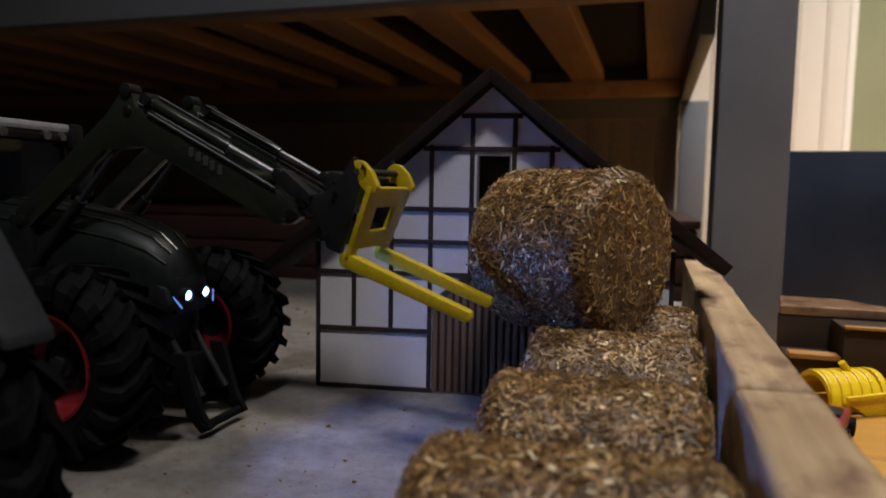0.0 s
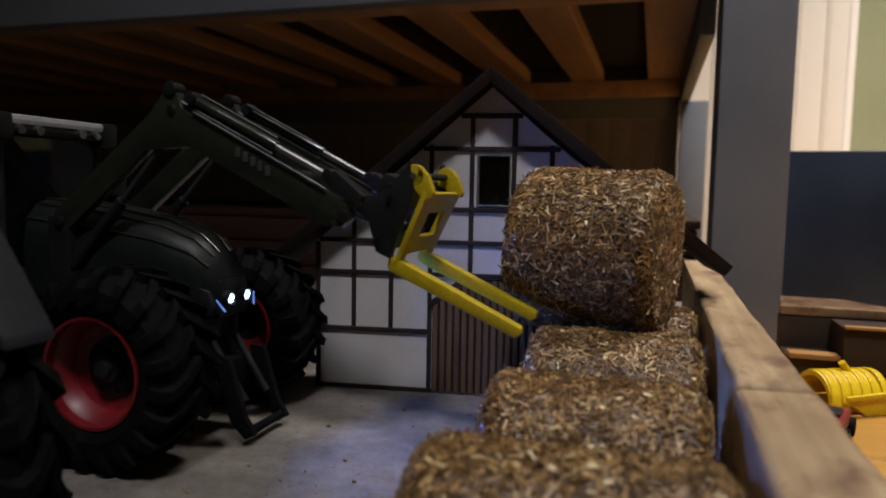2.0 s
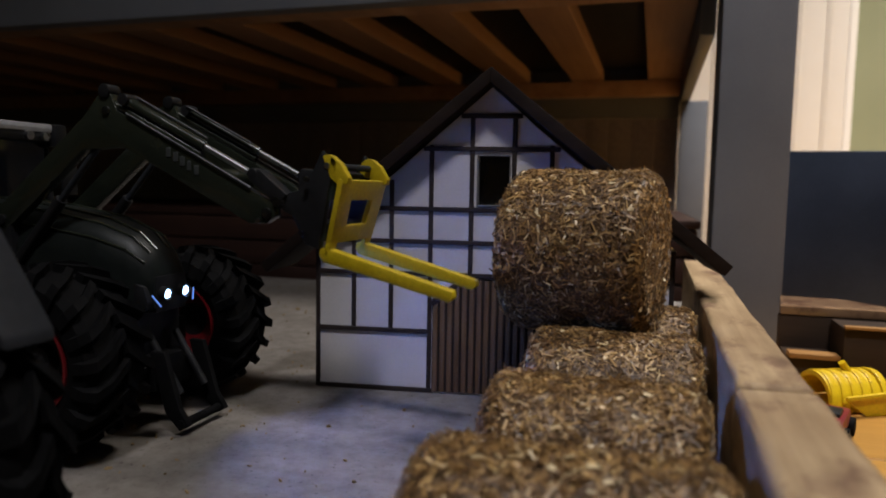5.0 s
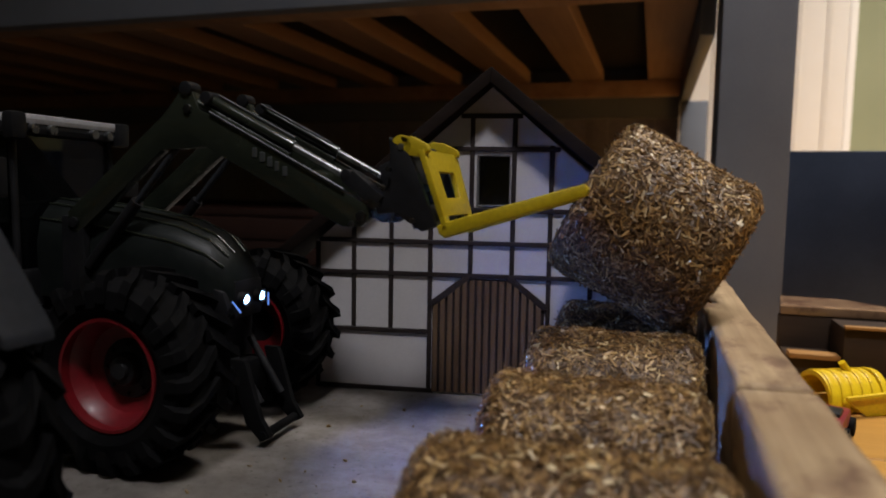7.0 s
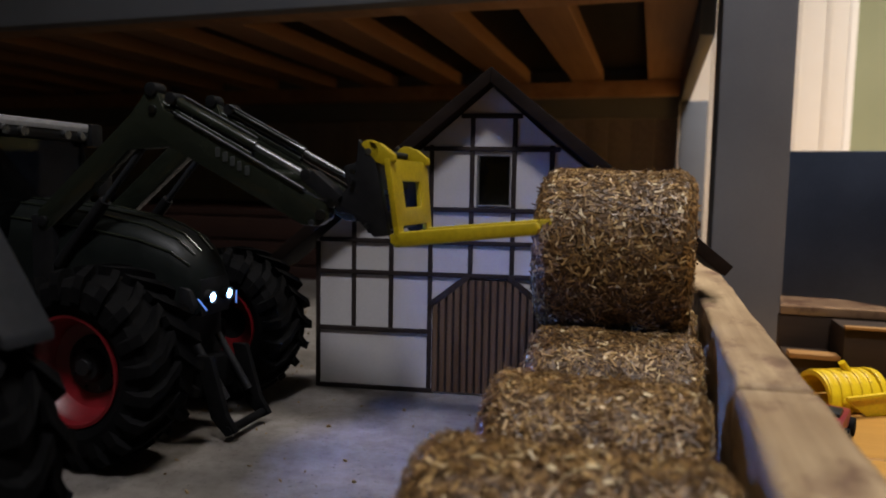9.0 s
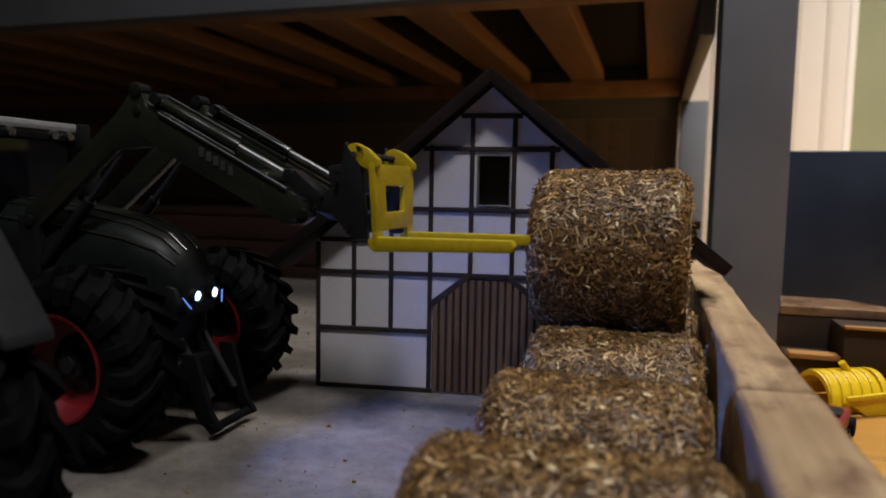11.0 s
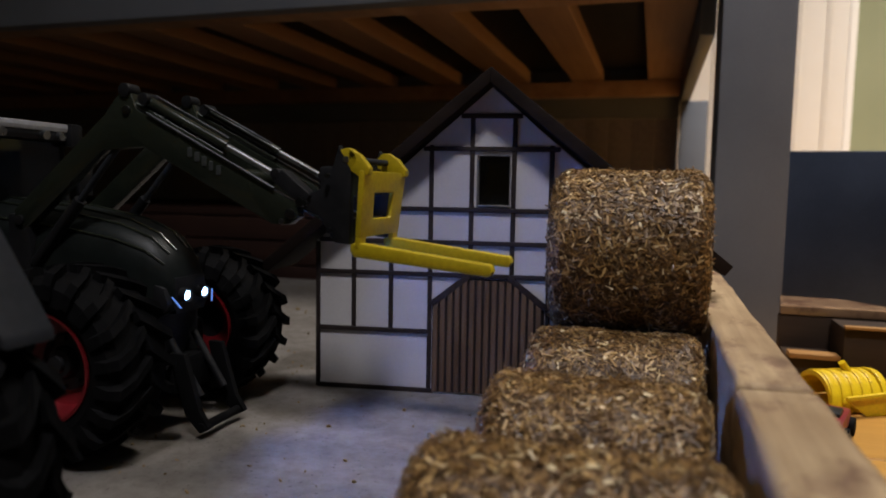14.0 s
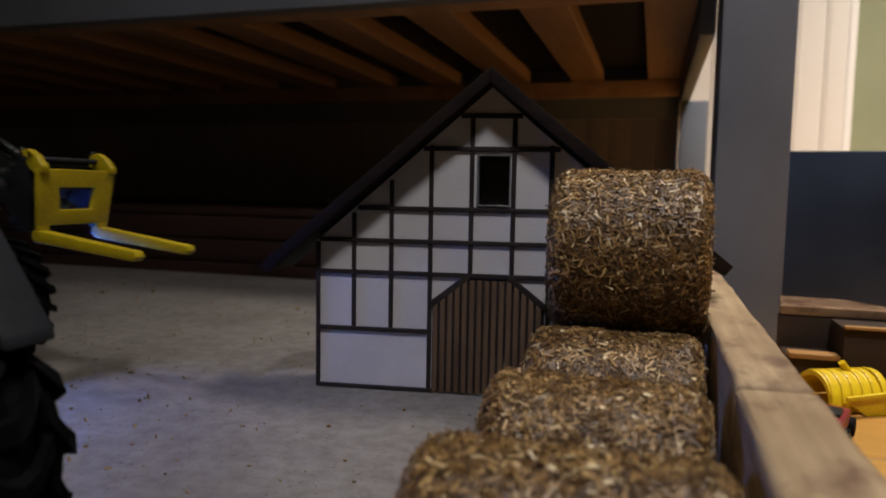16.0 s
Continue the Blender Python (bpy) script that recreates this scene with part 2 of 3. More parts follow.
def build_ground():
    g = structure("ground", box((-0.95, -0.12, FLOOR_Z), (0.043, 0.60, 0.0), 0.001, 1), M_BOARD, "dusty grey play board strewn with chaff crumbs", "ground")
    rng = random.Random(4)
    bm = bmesh.new()
    for i in range(900):
        x, y = rng.uniform(-0.5, -0.02), rng.uniform(0.10, 0.56)
        s = rng.choice((0.0003, 0.0004, 0.0005, 0.0007)) * (2.2 if rng.random() < 0.07 else 1)
        m = Matrix.Translation((x, y, s * 0.35)) @ Euler((rng.random() * 6, rng.random() * 6, rng.random() * 6)).to_matrix().to_4x4() @ Matrix.Diagonal((s * rng.uniform(1, 2.2), s, s * 0.6, 1))
        bmesh.ops.create_icosphere(bm, subdivisions=1, radius=1, matrix=m)
    tagged(part("crumbs", bm, M_CRUMB, None, "", True), "dry brown chaff crumbs scattered on the board", "crumbs", kind="stuff")


M_CRUMB = surface("dry_crumb", (0.10, 0.065, 0.03), (0.30, 0.21, 0.10), 200, rough=0.9)


def batten(lo, hi, width, seed):
    """A sawn batten lying along y, its faces and edges a little uneven."""
    bm = box(lo, hi, width, 3)
    n = 40
    for i in range(1, n):
        y = lo[1] + (hi[1] - lo[1]) * i / n
        bmesh.ops.bisect_plane(bm, geom=bm.verts[:] + bm.edges[:] + bm.faces[:], plane_co=(0, y, 0), plane_no=(0, 1, 0))
    for v in bm.verts:
        p = v.co
        a = noise.noise(Vector((p.x * 120 + seed, p.y * 45, p.z * 120)))
        b = noise.noise(Vector((p.x * 300, p.y * 190 + seed, p.z * 300)))
        v.co.x += 0.00045 * a + 0.00022 * b
        v.co.z += (0.0004 * a - 0.00025 * b) if p.z > 0.02 else 0
    return bm


def build_fence():
    f = thing("wooden_rail", "pale pine batten rail standing beside the bales", "rail", pose(0, 0, 0))
    part("rail", batten((0.0194, 0.1668, 0.0), (0.0358, 0.345, 0.0472), 0.0018, 3), M_FENCE, f)
    part("end_block", batten((0.0189, -0.02, 0.0), (0.0364, 0.1650, 0.0472), 0.0026, 8), M_FENCE, f)
    part("rail_end", box((0.0196, 0.3465, 0.0), (0.0357, 0.47, 0.0468), 0.0012), M_FENCE, f)


# ---------- slatted bench ----------


def build_bench():
    b = thing("slatted_bench", "grey painted bench with orange pine slats seen from beneath", "bench", pose(0, 0, 0))
    z0 = 0.2335
    y0, y1 = 0.545, 0.975
    lab = "matt grey painted"
    # Bench parts run far past the view on the left to shade the wall.
    part("front_beam", box((-2.40, 0.512, z0 - 0.002), (0.0385, 0.530, z0 + 0.075), 0.0015), M_GREY, b, lab)
    part("inner_rail", box((-2.40, 0.5305, z0 - 0.0005), (0.0240, 0.560, z0 + 0.03), 0.0012), M_SLAT, b)
    part("back_rail", box((-2.40, 0.950, z0 - 0.0195), (0.0262, 0.968, z0 + 0.0005), 0.0012), M_SLAT, b)
    part("back_beam", box((-2.40, 0.9685, z0 - 0.046), (0.0262, 0.985, z0 + 0.018), 0.0015), M_GREY, b, lab)
    part("end_beam", box((0.0270, 0.5610, z0 - 0.027), (0.0385, 1.388, z0 + 0.07), 0.0015), M_GREY, b, lab)
    # Boards added before the cream wall, their colour carrying its shade.
    panel = mesh_of("shaded_board", box((0, 0.9862, FLOOR_Z), (0.0305, 0.9950, z0 - 0.002), 0.0016, 2), M_SHADED_CREAM, True)
    for i in range(79):
        o = new("shaded_board", panel)
        o.parent, o.location = b, (-0.0035 - i * 0.03062, 0, 0)
    slat = mesh_of("slat", box((0, 0.5605, z0 + 0.0012), (0.0405, 0.9680, z0 + 0.018), 0.0012), M_SLAT)
    for i in range(24):
        s = new("slat", slat)
        s.parent, s.location = b, (-0.0105 - 0.0035 - i * 0.0978, 0, 0)
    for x, y, w in ((0.0388, 0.512, 0.0465), (0.0275, 0.9500, 0.0330), (-2.40, 0.95, 0.033)):
        part("leg", box((x, y, FLOOR_Z), (x + w, y + w, 0.34 if y < 0.6 else z0 - 0.0275), 0.002), M_GREY, b, lab)
    # Added black sheet: keeps the slat gaps dark, blocks lamp light behind.
    part("shade_board", box((-2.40, 0.5610, z0 + 0.0185), (0.0262, 1.385, z0 + 0.031), 0.001), M_BLACK, b, "black board added over the slats to darken gaps and block light")


# ---------- toy barn ----------


def build_barn():
    a = radians(8.17)
    barn = thing("toy_barn", "half-timbered toy barn front with white panels and dark beams", "toy barn", Matrix.Translation((-0.143, 0.2788, 0)) @ Matrix.Rotation(a, 4, "Z"))
    W, E, A, T = 0.1540, 0.0655, 0.1325, 0.010
    mid = W / 2
    slope = (A - E) / mid

    def top(x):
        return E + slope * (x if x < mid else W - x)
    # wall with the window cut through it
    wx0, wx1, wz0, wz1 = 0.0712, 0.0855, 0.0825, 0.1043

    bm = prism([(0, 0), (W, 0), (W, E), (0, E)], 0.0, T)
    bm = prism([(0, E), (wx0, E), (wx0, top(wx0))], 0.0, T, bm=bm)
    bm = prism([(wx1, E), (W, E), (wx1, top(wx1))], 0.0, T, bm=bm)
    bm = prism([(wx0, E), (wx1, E), (wx1, wz0), (wx0, wz0)], 0.0, T, bm=bm)
    bm = prism([(wx0, wz1), (wx1, wz1), (wx1, top(wx1)), (mid, A), (wx0, top(wx0))], 0.0, T, bm=bm)
    part("wall", bm, M_PLASTER, barn, "white painted board", False)
    part("window", box((wx0 - 0.001, T + 0.002, wz0 - 0.001), (wx1 + 0.001, T + 0.004, wz1 + 0.001)), M_BLACKGLASS, barn, "black window opening")
    fr = None
    t = 0.0006
    for lo, hi in (((wx0, -0.0016, wz0), (wx0 + t, 0.004, wz1)), ((wx1 - t, -0.0016, wz0), (wx1, 0.004, wz1)), ((wx0 + t, -0.0016, wz0), (wx1 - t, 0.004, wz0 + t)), ((wx0 + t, -0.0016, wz1 - t), (wx1 - t, 0.004, wz1))):
        fr = box(lo, hi, 0.0002, 1, fr)
    part("window_frame", fr, M_FRAME, barn, "thin grey frame", False)
    h = 0.0010  # half width of a beam
    pieces = []

    def across(z, x0, x1):
        pieces.append(((x0, z - h), (x1, z + h), 0.0012))

    def upright(x, z0, z1):
        pieces.append(((x - h, z0), (x + h, z1), 0.0009))
    across(0.0010, 0.0, 0.0535)
    across(0.0272, 0.002, 0.0505)
    across(0.0525, 0.002, W - 0.002)
    across(0.0666, 0.0018, W - 0.0018)
    across(0.0808, 0.019, W - 0.019)
    across(0.1067, 0.048, W - 0.048)
    across(0.1205, 0.064, W - 0.064)
    for x in (0.0010, W - 0.0010):
        upright(x, 0.0, E)
    upright(0.0174, 0.0282, top(0.0174) - 0.002)
    upright(0.0342, 0.0282, top(0.0342) - 0.002)
    for x, z in ((0.0515, 0.0), (W - 0.0515, 0.0)):
        upright(x, z, top(x) - 0.002)
    for x in (0.0690, W - 0.0672):
        upright(x, 0.0525, 0.1200)
    upright(W - 0.0174, 0.0, top(0.0174) - 0.002)
    upright(W - 0.0342, 0.0, top(0.0342) - 0.002)
    for (x0, z0), (x1, z1), p in pieces:
        part("beam", box((x0, -p, z0), (x1, 0.0, z1), 0.0003, 1), M_TIMBER, barn)
    # sloping braces over the door
    for s in (0, 1):
        pts = [(0.0520, 0.0388), (0.0540, 0.0388), (0.0690, 0.0505), (0.0690, 0.0530), (0.0672, 0.0530), (0.0520, 0.0410)]
        if s:
            pts = [(W - x, z) for x, z in pts][::-1]
        part("brace", prism(pts, -0.0014, 0.0, width=0.0002), M_TIMBER, barn)
    # door of upright slats
    door = part("door", prism([(0.0528, 0.0006), (W - 0.0528, 0.0006), (W - 0.0528, 0.0390), (0.0862, 0.0512), (0.0678, 0.0512), (0.0528, 0.0390)], -0.0005, 0.0), M_TIMBER, barn, "closed arched door of brown slats", False)
    n = 15
    for i in range(n):
        p = (W - 2 * 0.0532) / n
        x0 = 0.0532 + i * p
        x1 = x0 + p - 0.0011

        def arch(x):
            d = min(x, W - x)
            return min(0.0505, 0.0384 + (d - 0.0532) * 0.0122 / 0.0150)
        part("slat", prism([(x0, 0.0008), (x1, 0.0008), (x1, arch(x1)), (x0, arch(x0))], -0.0018, -0.0005, width=0.0002, segs=1), M_DOOR, door, "", False)
    # two roof boards
    tv = 0.0064
    zr = A + 0.0003
    for s, k, xe in ((0, 0.845, -0.0185), (1, 0.805, -0.0168)):
        u = Vector((1, k)).normalized()
        n = Vector((-u.y, u.x)) * tv * u.x
        low = Vector((xe, zr - k * (mid - xe)))
        pts = [(mid, zr), (mid, zr + tv), (low.x + n.x, low.y + n.y), (low.x, low.y)]
        if s:
            pts = [(W - x, z) for x, z in pts][::-1]
        part("roof_board", prism(pts, -0.012, 0.024, width=0.0005), M_ROOF, barn, "dark brown stained board")
    part("back_wall", prism([(0, 0), (W, 0), (W, E), (mid, A), (0, E)], 0.0165, 0.0195), M_DARKWOOD, barn, "plain dark back board", False)


# ---------- bales ----------


def chip(rng, L, w, t):
    one = [(-L / 2, -w / 2, 0), (L / 2, -w / 2 * rng.uniform(0.3, 1), 0), (L / 2, w / 2 * rng.uniform(0.3, 1), 0), (-L / 2, w / 2, 0)]
    return one + [(x, y, t) for x, y, z in one]


def bale_meshes(seed, R, L, count):
    """A pressed round bale lying along x: an uneven core and its chips of straw."""
    rng = random.Random(seed)
    core = bmesh.new()
    nx, na = 26, 72
    rows = []
    corner = 0.0055

    def radius(x):
        e = L / 2 - abs(x)
        return R if e > corner else R - corner + math.sqrt(max(0, corner ** 2 - (corner - e) ** 2))
    xs = []
    for i in range(nx + 1):
        u = -1 + 2 * i / nx
        xs.append(L / 2 * math.copysign(1 - (1 - abs(u)) ** 1.5, u))

    def wob(x, a, r):
        v = noise.noise(Vector((x * 60 + seed, math.cos(a) * 1.6, math.sin(a) * 1.6)))
        w = noise.noise(Vector((x * 260, math.cos(a) * 6 + seed, math.sin(a) * 6)))
        return r * (1 + 0.030 * v + 0.022 * w)
    for x in xs:
        ring = []
        for k in range(na):
            a = 2 * math.pi * k / na
            r = wob(x, a, max(0.6 * R, radius(x)) - 0.0006)
            ring.append(core.verts.new((x, r * math.cos(a), r * math.sin(a))))
        rows.append(ring)
    for p, q in zip(rows, rows[1:]):
        for k in range(na):
            core.faces.new((p[k], p[(k + 1) % na], q[(k + 1) % na], q[k]))
    core.faces.new(rows[0])
    core.faces.new(rows[-1][::-1])
    sets = {False: ([], []), True: ([], [])}   # brown fibres, pale flat chips
    for i in range(count):
        if rng.random() < 0.74:
            x, a = rng.uniform(-L / 2, L / 2), rng.uniform(0, 2 * math.pi)
            r = wob(x, a, radius(x))
            e = L / 2 - abs(x)
            tilt = 0 if e > corner else math.copysign((1 - e / corner) * 1.2, x)
            nrm = Vector((math.sin(tilt), math.cos(a) * math.cos(tilt), math.sin(a) * math.cos(tilt)))
            at = Vector((x, r * math.cos(a), r * math.sin(a)))
        else:
            s = rng.choice((-1, 1))
            a, r = rng.uniform(0, 2 * math.pi), (R - 0.004) * math.sqrt(rng.random())
            nrm = Vector((s, 0, 0))
            at = Vector((s * (L / 2 + 0.0002), r * math.cos(a), r * math.sin(a)))
        pale = rng.random() < 0.05
        if pale:
            ln, wd = rng.uniform(0.0012, 0.0038), rng.uniform(0.0004, 0.0012)
        else:
            ln, wd = rng.uniform(0.0012, 0.0042), rng.uniform(0.00018, 0.00075)
        loose = 0.7 if rng.random() < 0.06 else 0.15
        nrm = (nrm + Vector((rng.gauss(0, loose), rng.gauss(0, loose), rng.gauss(0, loose)))).normalized()
        q = nrm.to_track_quat("Z", "Y").to_matrix().to_4x4() @ Matrix.Rotation(rng.uniform(0, 6.28), 4, "Z")
        m = Matrix.Translation(at + nrm * rng.uniform(-0.0007, -0.0001)) @ q
        verts, faces = sets[pale]
        b0 = len(verts)
        verts += [tuple(m @ Vector(p)) for p in chip(rng, ln, wd, 0.00016)]
        faces += [[b0 + j for j in f] for f in ((0, 3, 2, 1), (4, 5, 6, 7), (0, 1, 5, 4), (1, 2, 6, 5), (2, 3, 7, 6), (3, 0, 4, 7))]
    chips = []
    for name, pale, material in (("straw", False, M_STRAW), ("pale_straw", True, M_PALE)):
        me = bpy.data.meshes.new(name)
        me.from_pydata(sets[pale][0], [], sets[pale][1])
        me.materials.append(material)
        chips.append(me)
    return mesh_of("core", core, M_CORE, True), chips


def bale(seed, R, L, m, label, count=14000):
    b = thing("straw_bale", label, "straw bale", m, "bales beside the rail")
    c, s = bale_meshes(seed, R, L, count)
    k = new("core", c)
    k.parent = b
    for me in s:
        o = new(me.name.split(".")[0], me)
        o.parent = b
        tagged(o, kind="stuff")
    return b


BALE_R, BALE_L = 0.0292, 0.0517


def build_bales():
    spots = ((1, -0.0128, 0.1240, 0.0590, 2, 0.0212), (2, -0.0118, 0.1708, 0.0530, -1, 0.0219), (3, -0.0105, 0.2265, 0.0535, 1, 0.0225), (4, -0.0085, 0.2825, 0.0520, -2, 0.0226))
    for seed, x, y, L, turn, r in spots:
        bale(seed, r, L, pose(x, y, r, 60 * seed, 0, turn), "brown pressed straw bale lying in a row on the board")
    return bale(9, BALE_R, BALE_L, pose(-0.008, 0.2545, 0.0675), "brown pressed straw bale resting on top of the row")

# ---------- tractor ----------
HALF = 0.0165   # half the distance between the loader's arms
WHEEL_R, REAR_R = 0.0318, 0.0380
PIVOT = (0.0820, 0.0, 0.0845)


def wheel(name, R, w, rim, parent, m, side, lugs=20):
    """A wheel that turns round its y axis: tyre with slanted lugs, rim, hub and nuts. side: -1 has the dish towards -y."""
    wh = new(name)
    wh.empty_display_size = 0.01
    wh.parent = parent
    wh.matrix_basis = m
    h = w / 2
    t = R * 0.90
    prof = [(rim, -h * 0.80), (rim + 0.35 * (t - rim), -h * 1.02), (t - 0.0022, -h * 0.98), (t, -h * 0.80), (t + 0.0004, 0), (t, h * 0.80), (t - 0.0022, h * 0.98), (rim + 0.35 * (t - rim), h * 1.02), (rim, h * 0.80)]
    part("tyre", lathe(prof, 56), M_RUBBER, wh, "black rubber tyre with deep slanted lugs")
    for s in (-1, 1):
        one = bmesh.new()
        k = 22 / lugs
        rings = []
        for y, lead, r0, r1, half in ((-0.02, 0.26, t - 0.0012, R, 0.050), (0.55, 0.08, t - 0.0012, R, 0.050), (0.96, 0.0, t - 0.0025, R - 0.0009, 0.056), (1.08, -0.02, t - 0.0060, R - 0.0045, 0.062)):
            ring = []
            for r, g in ((r0, 1.2), (r1, 0.85)):
                for d in (-half, half):
                    b = lead + d * k * g
                    ring.append(one.verts.new((r * math.cos(b), s * y * h, r * math.sin(b))))
            rings.append([ring[0], ring[1], ring[3], ring[2]])
        for p, q in zip(rings, rings[1:]):
            for j in range(4):
                one.faces.new((p[j], p[(j + 1) % 4], q[(j + 1) % 4], q[j]))
        one.faces.new(rings[0])
        one.faces.new(rings[-1][::-1])
        lug = mesh_of("lug", one, M_RUBBER)
        for i in range(lugs):
            o = new("lug", lug)
            o.parent = wh
            o.matrix_basis = Matrix.Rotation(2 * math.pi * (i + (0.5 if s > 0 else 0)) / lugs, 4, "Y")
    s = side
    prof = [(rim + 0.0008, s * h * 0.90), (rim + 0.0008, s * h * 0.72), (rim - 0.0012, s * h * 0.60), (rim - 0.0030, s * h * 0.22), (0.0105, s * h * 0.10), (0.0070, s * h * 0.08), (0.0070, -s * h * 0.10), (rim - 0.004, -s * h * 0.12), (rim - 0.002, -s * h * 0.60), (rim - 0.001, -s * h * 0.85), (rim - 0.0002, -s * h * 0.85), (rim - 0.0002, s * h * 0.90)]
    part("rim", lathe(prof, 40), M_RED, wh, "red painted dished rim")
    bm = rod((0, -s * h * 0.08, 0), (0, s * h * 0.18, 0), 0.0100, 0.0094, 26, None, 0.0006)
    bm = rod((0, s * h * 0.14, 0), (0, s * h * 0.40, 0), 0.0058, 0.0046, 20, bm, 0.0006)
    bm = rod((0, s * h * 0.38, 0), (0, s * h * 0.50, 0), 0.0030, 0.0025, 14, bm)
    part("hub", bm, M_BLACK, wh)
    for i in range(8):
        a = 2 * math.pi * i / 8
        c = Vector((0.0078 * math.cos(a), s * h * 0.18, 0.0078 * math.sin(a)))
        part("nut", rod(c, c + Vector((0, s * 0.0009, 0)), 0.0007, n=6), M_BLACK, wh)
    return wh


def build_tractor():
    t = thing("toy_tractor", "dark green toy tractor with red rims, front loader and lit headlights", "toy tractor", pose(0, 0, 0))
    # chassis and front axle
    bm = box((-0.105, -0.013, 0.024), (0.018, 0.013, 0.044), 0.002)
    bm = box((0.001, -0.026, 0.025), (0.011, 0.026, 0.036), 0.002, 2, bm)
    part("chassis", bm, M_BLACK, t)
    part("rear_axle", rod((-0.095, -0.030, 0.038), (-0.095, 0.030, 0.038), 0.006), M_BLACK, t)
    # front linkage, folded down before the axle
    bm = box((0.010, -0.011, 0.014), (0.025, 0.011, 0.027), 0.002)
    for y in (-0.011, 0.011):
        bm = prism([(0.024, 0.030), (0.030, 0.030), (0.036, 0.010), (0.040, 0.004), (0.036, 0.002), (0.030, 0.008)], y - 0.0013, y + 0.0013, width=0.0005, bm=bm)
    bm = rod((0.037, -0.013, 0.0045), (0.037, 0.013, 0.0045), 0.0016, bm=bm)
    part("front_linkage", bm, M_RUBBER, t)
    bm = bmesh.new()
    bmesh.ops.create_uvsphere(bm, u_segments=16, v_segments=10, radius=0.0021, matrix=Matrix.Translation((0.0235, -0.0155, 0.0262)))
    bm = rod((0.0235, -0.0155, 0.0262), (0.0235, -0.0110, 0.0262), 0.0010, bm=bm)
    part("ball_hitch", bm, M_CHROME, t, "small bright steel hitch ball")
    for y in (-0.007, 0.007):
        part("lift_cylinder", rod((0.020, y, 0.034), (0.033, y, 0.014), 0.0014), M_BLACK, t)
    # bonnet: cross-sections swept from the cab to the nose
    secs = [(-0.054, 0.0160, 0.048, 0.0835), (-0.022, 0.0160, 0.046, 0.0805), (0.002, 0.0152, 0.044, 0.0765), (0.014, 0.0130, 0.043, 0.0718), (0.0205, 0.0108, 0.043, 0.0658), (0.0238, 0.0092, 0.045, 0.0580)]
    bm = bmesh.new()
    rings = []
    for x, w, z0, z1 in secs:
        hgt = z1 - z0
        ring = [(-w, z0), (-w * 1.02, z0 + 0.55 * hgt), (-w * 0.90, z0 + 0.80 * hgt), (-w * 0.62, z0 + 0.95 * hgt), (-w * 0.25, z1), (w * 0.25, z1), (w * 0.62, z0 + 0.95 * hgt), (w * 0.90, z0 + 0.80 * hgt), (w * 1.02, z0 + 0.55 * hgt), (w, z0)]
        rings.append([bm.verts.new((x, y, z)) for y, z in ring])
    for p, q in zip(rings, rings[1:]):
        for k in range(10):
            bm.faces.new((p[k], p[(k + 1) % 10], q[(k + 1) % 10], q[k]))
    bm.faces.new(rings[0])
    bm.faces.new(rings[-1][::-1])
    bonnet = part("bonnet", bm, M_BONNET, t, "blackish green rounded bonnet")
    for y in (-1, 1):
        for k, (u, v) in enumerate(((0.62, 0.95), (0.90, 0.80), (0.30, 1.0))):
            pts = [(x, y * w * u, z0 + v * (z1 - z0)) for x, w, z0, z1 in secs[:5]]
            ridge = None
            for p, q in zip(pts, pts[1:]):
                ridge = rod(p, q, 0.0005, n=8, bm=ridge)
            part("crease", ridge, M_GREEN, bonnet)
    part("grille", box((0.0205, -0.0085, 0.0430), (0.0242, 0.0085, 0.0565), 0.001), M_BLACK, t, "black nose grille")
    # headlights in a recessed housing
    for y in (-0.0050, 0.0050):
        aim = Matrix.Translation((0.0260, y, 0.0499)) @ Matrix.Rotation(radians(5), 4, "Y") @ Matrix.Rotation(radians(-90), 4, "Z")
        cup = lathe([(0.0008, -0.0024), (0.0008, 0.0), (0.0017, 0.0001), (0.0023, 0.0010), (0.0025, 0.0010), (0.0025, -0.0030), (0.0008, -0.0030)], 24)
        cup.transform(aim)
        lamp = part("headlight", cup, M_BLACK, t, "round headlight with a lit blue-white bulb")
        bulb = rod((0, -0.0008, 0), (0, -0.0003, 0), 0.00075, 0.00075, 18)
        bulb.transform(aim)
        part("bulb", bulb, M_LED, lamp, "glowing blue-white bulb")
        # Emissive ring added for the bright dot and its halo; the bulb is recessed.
        lens = lathe([(0.00082, 0.0002), (0.00165, 0.0002), (0.00158, 0.0005), (0.00120, 0.0007), (0.00082, 0.0006)], 24)
        lens.transform(aim)
        part("lens_glow_ring", lens, M_LENS, lamp, "glowing lens rim that shows the bulb's bright dot")
    for s in (-1, 1):
        part("light_strip", rod((0.0250, s * 0.0116, 0.0500), (0.0266, s * 0.0090, 0.0458), 0.00025, 0.00032, n=8), M_STRIP, t, "thin glowing daytime light strip")
    part("lamp_bezel", prism([(0.0170, 0.0445), (0.0222, 0.0440), (0.0236, 0.0475), (0.0218, 0.0530), (0.0170, 0.0545)], -0.0122, 0.0122, width=0.0012), M_BLACK, t, "black bezel round the headlights")
    for s in (-1, 1):
        part("step_tank", box((-0.052, s * 0.026 - 0.008, 0.018), (-0.030, s * 0.026 + 0.008, 0.044), 0.003), M_BLACK, t)
    # cab
    cx0, cx1, cw = -0.112, -0.0570, 0.0255
    bm = box((cx0, -cw, 0.044), (cx1 + 0.004, cw, 0.058), 0.002)
    posts = []
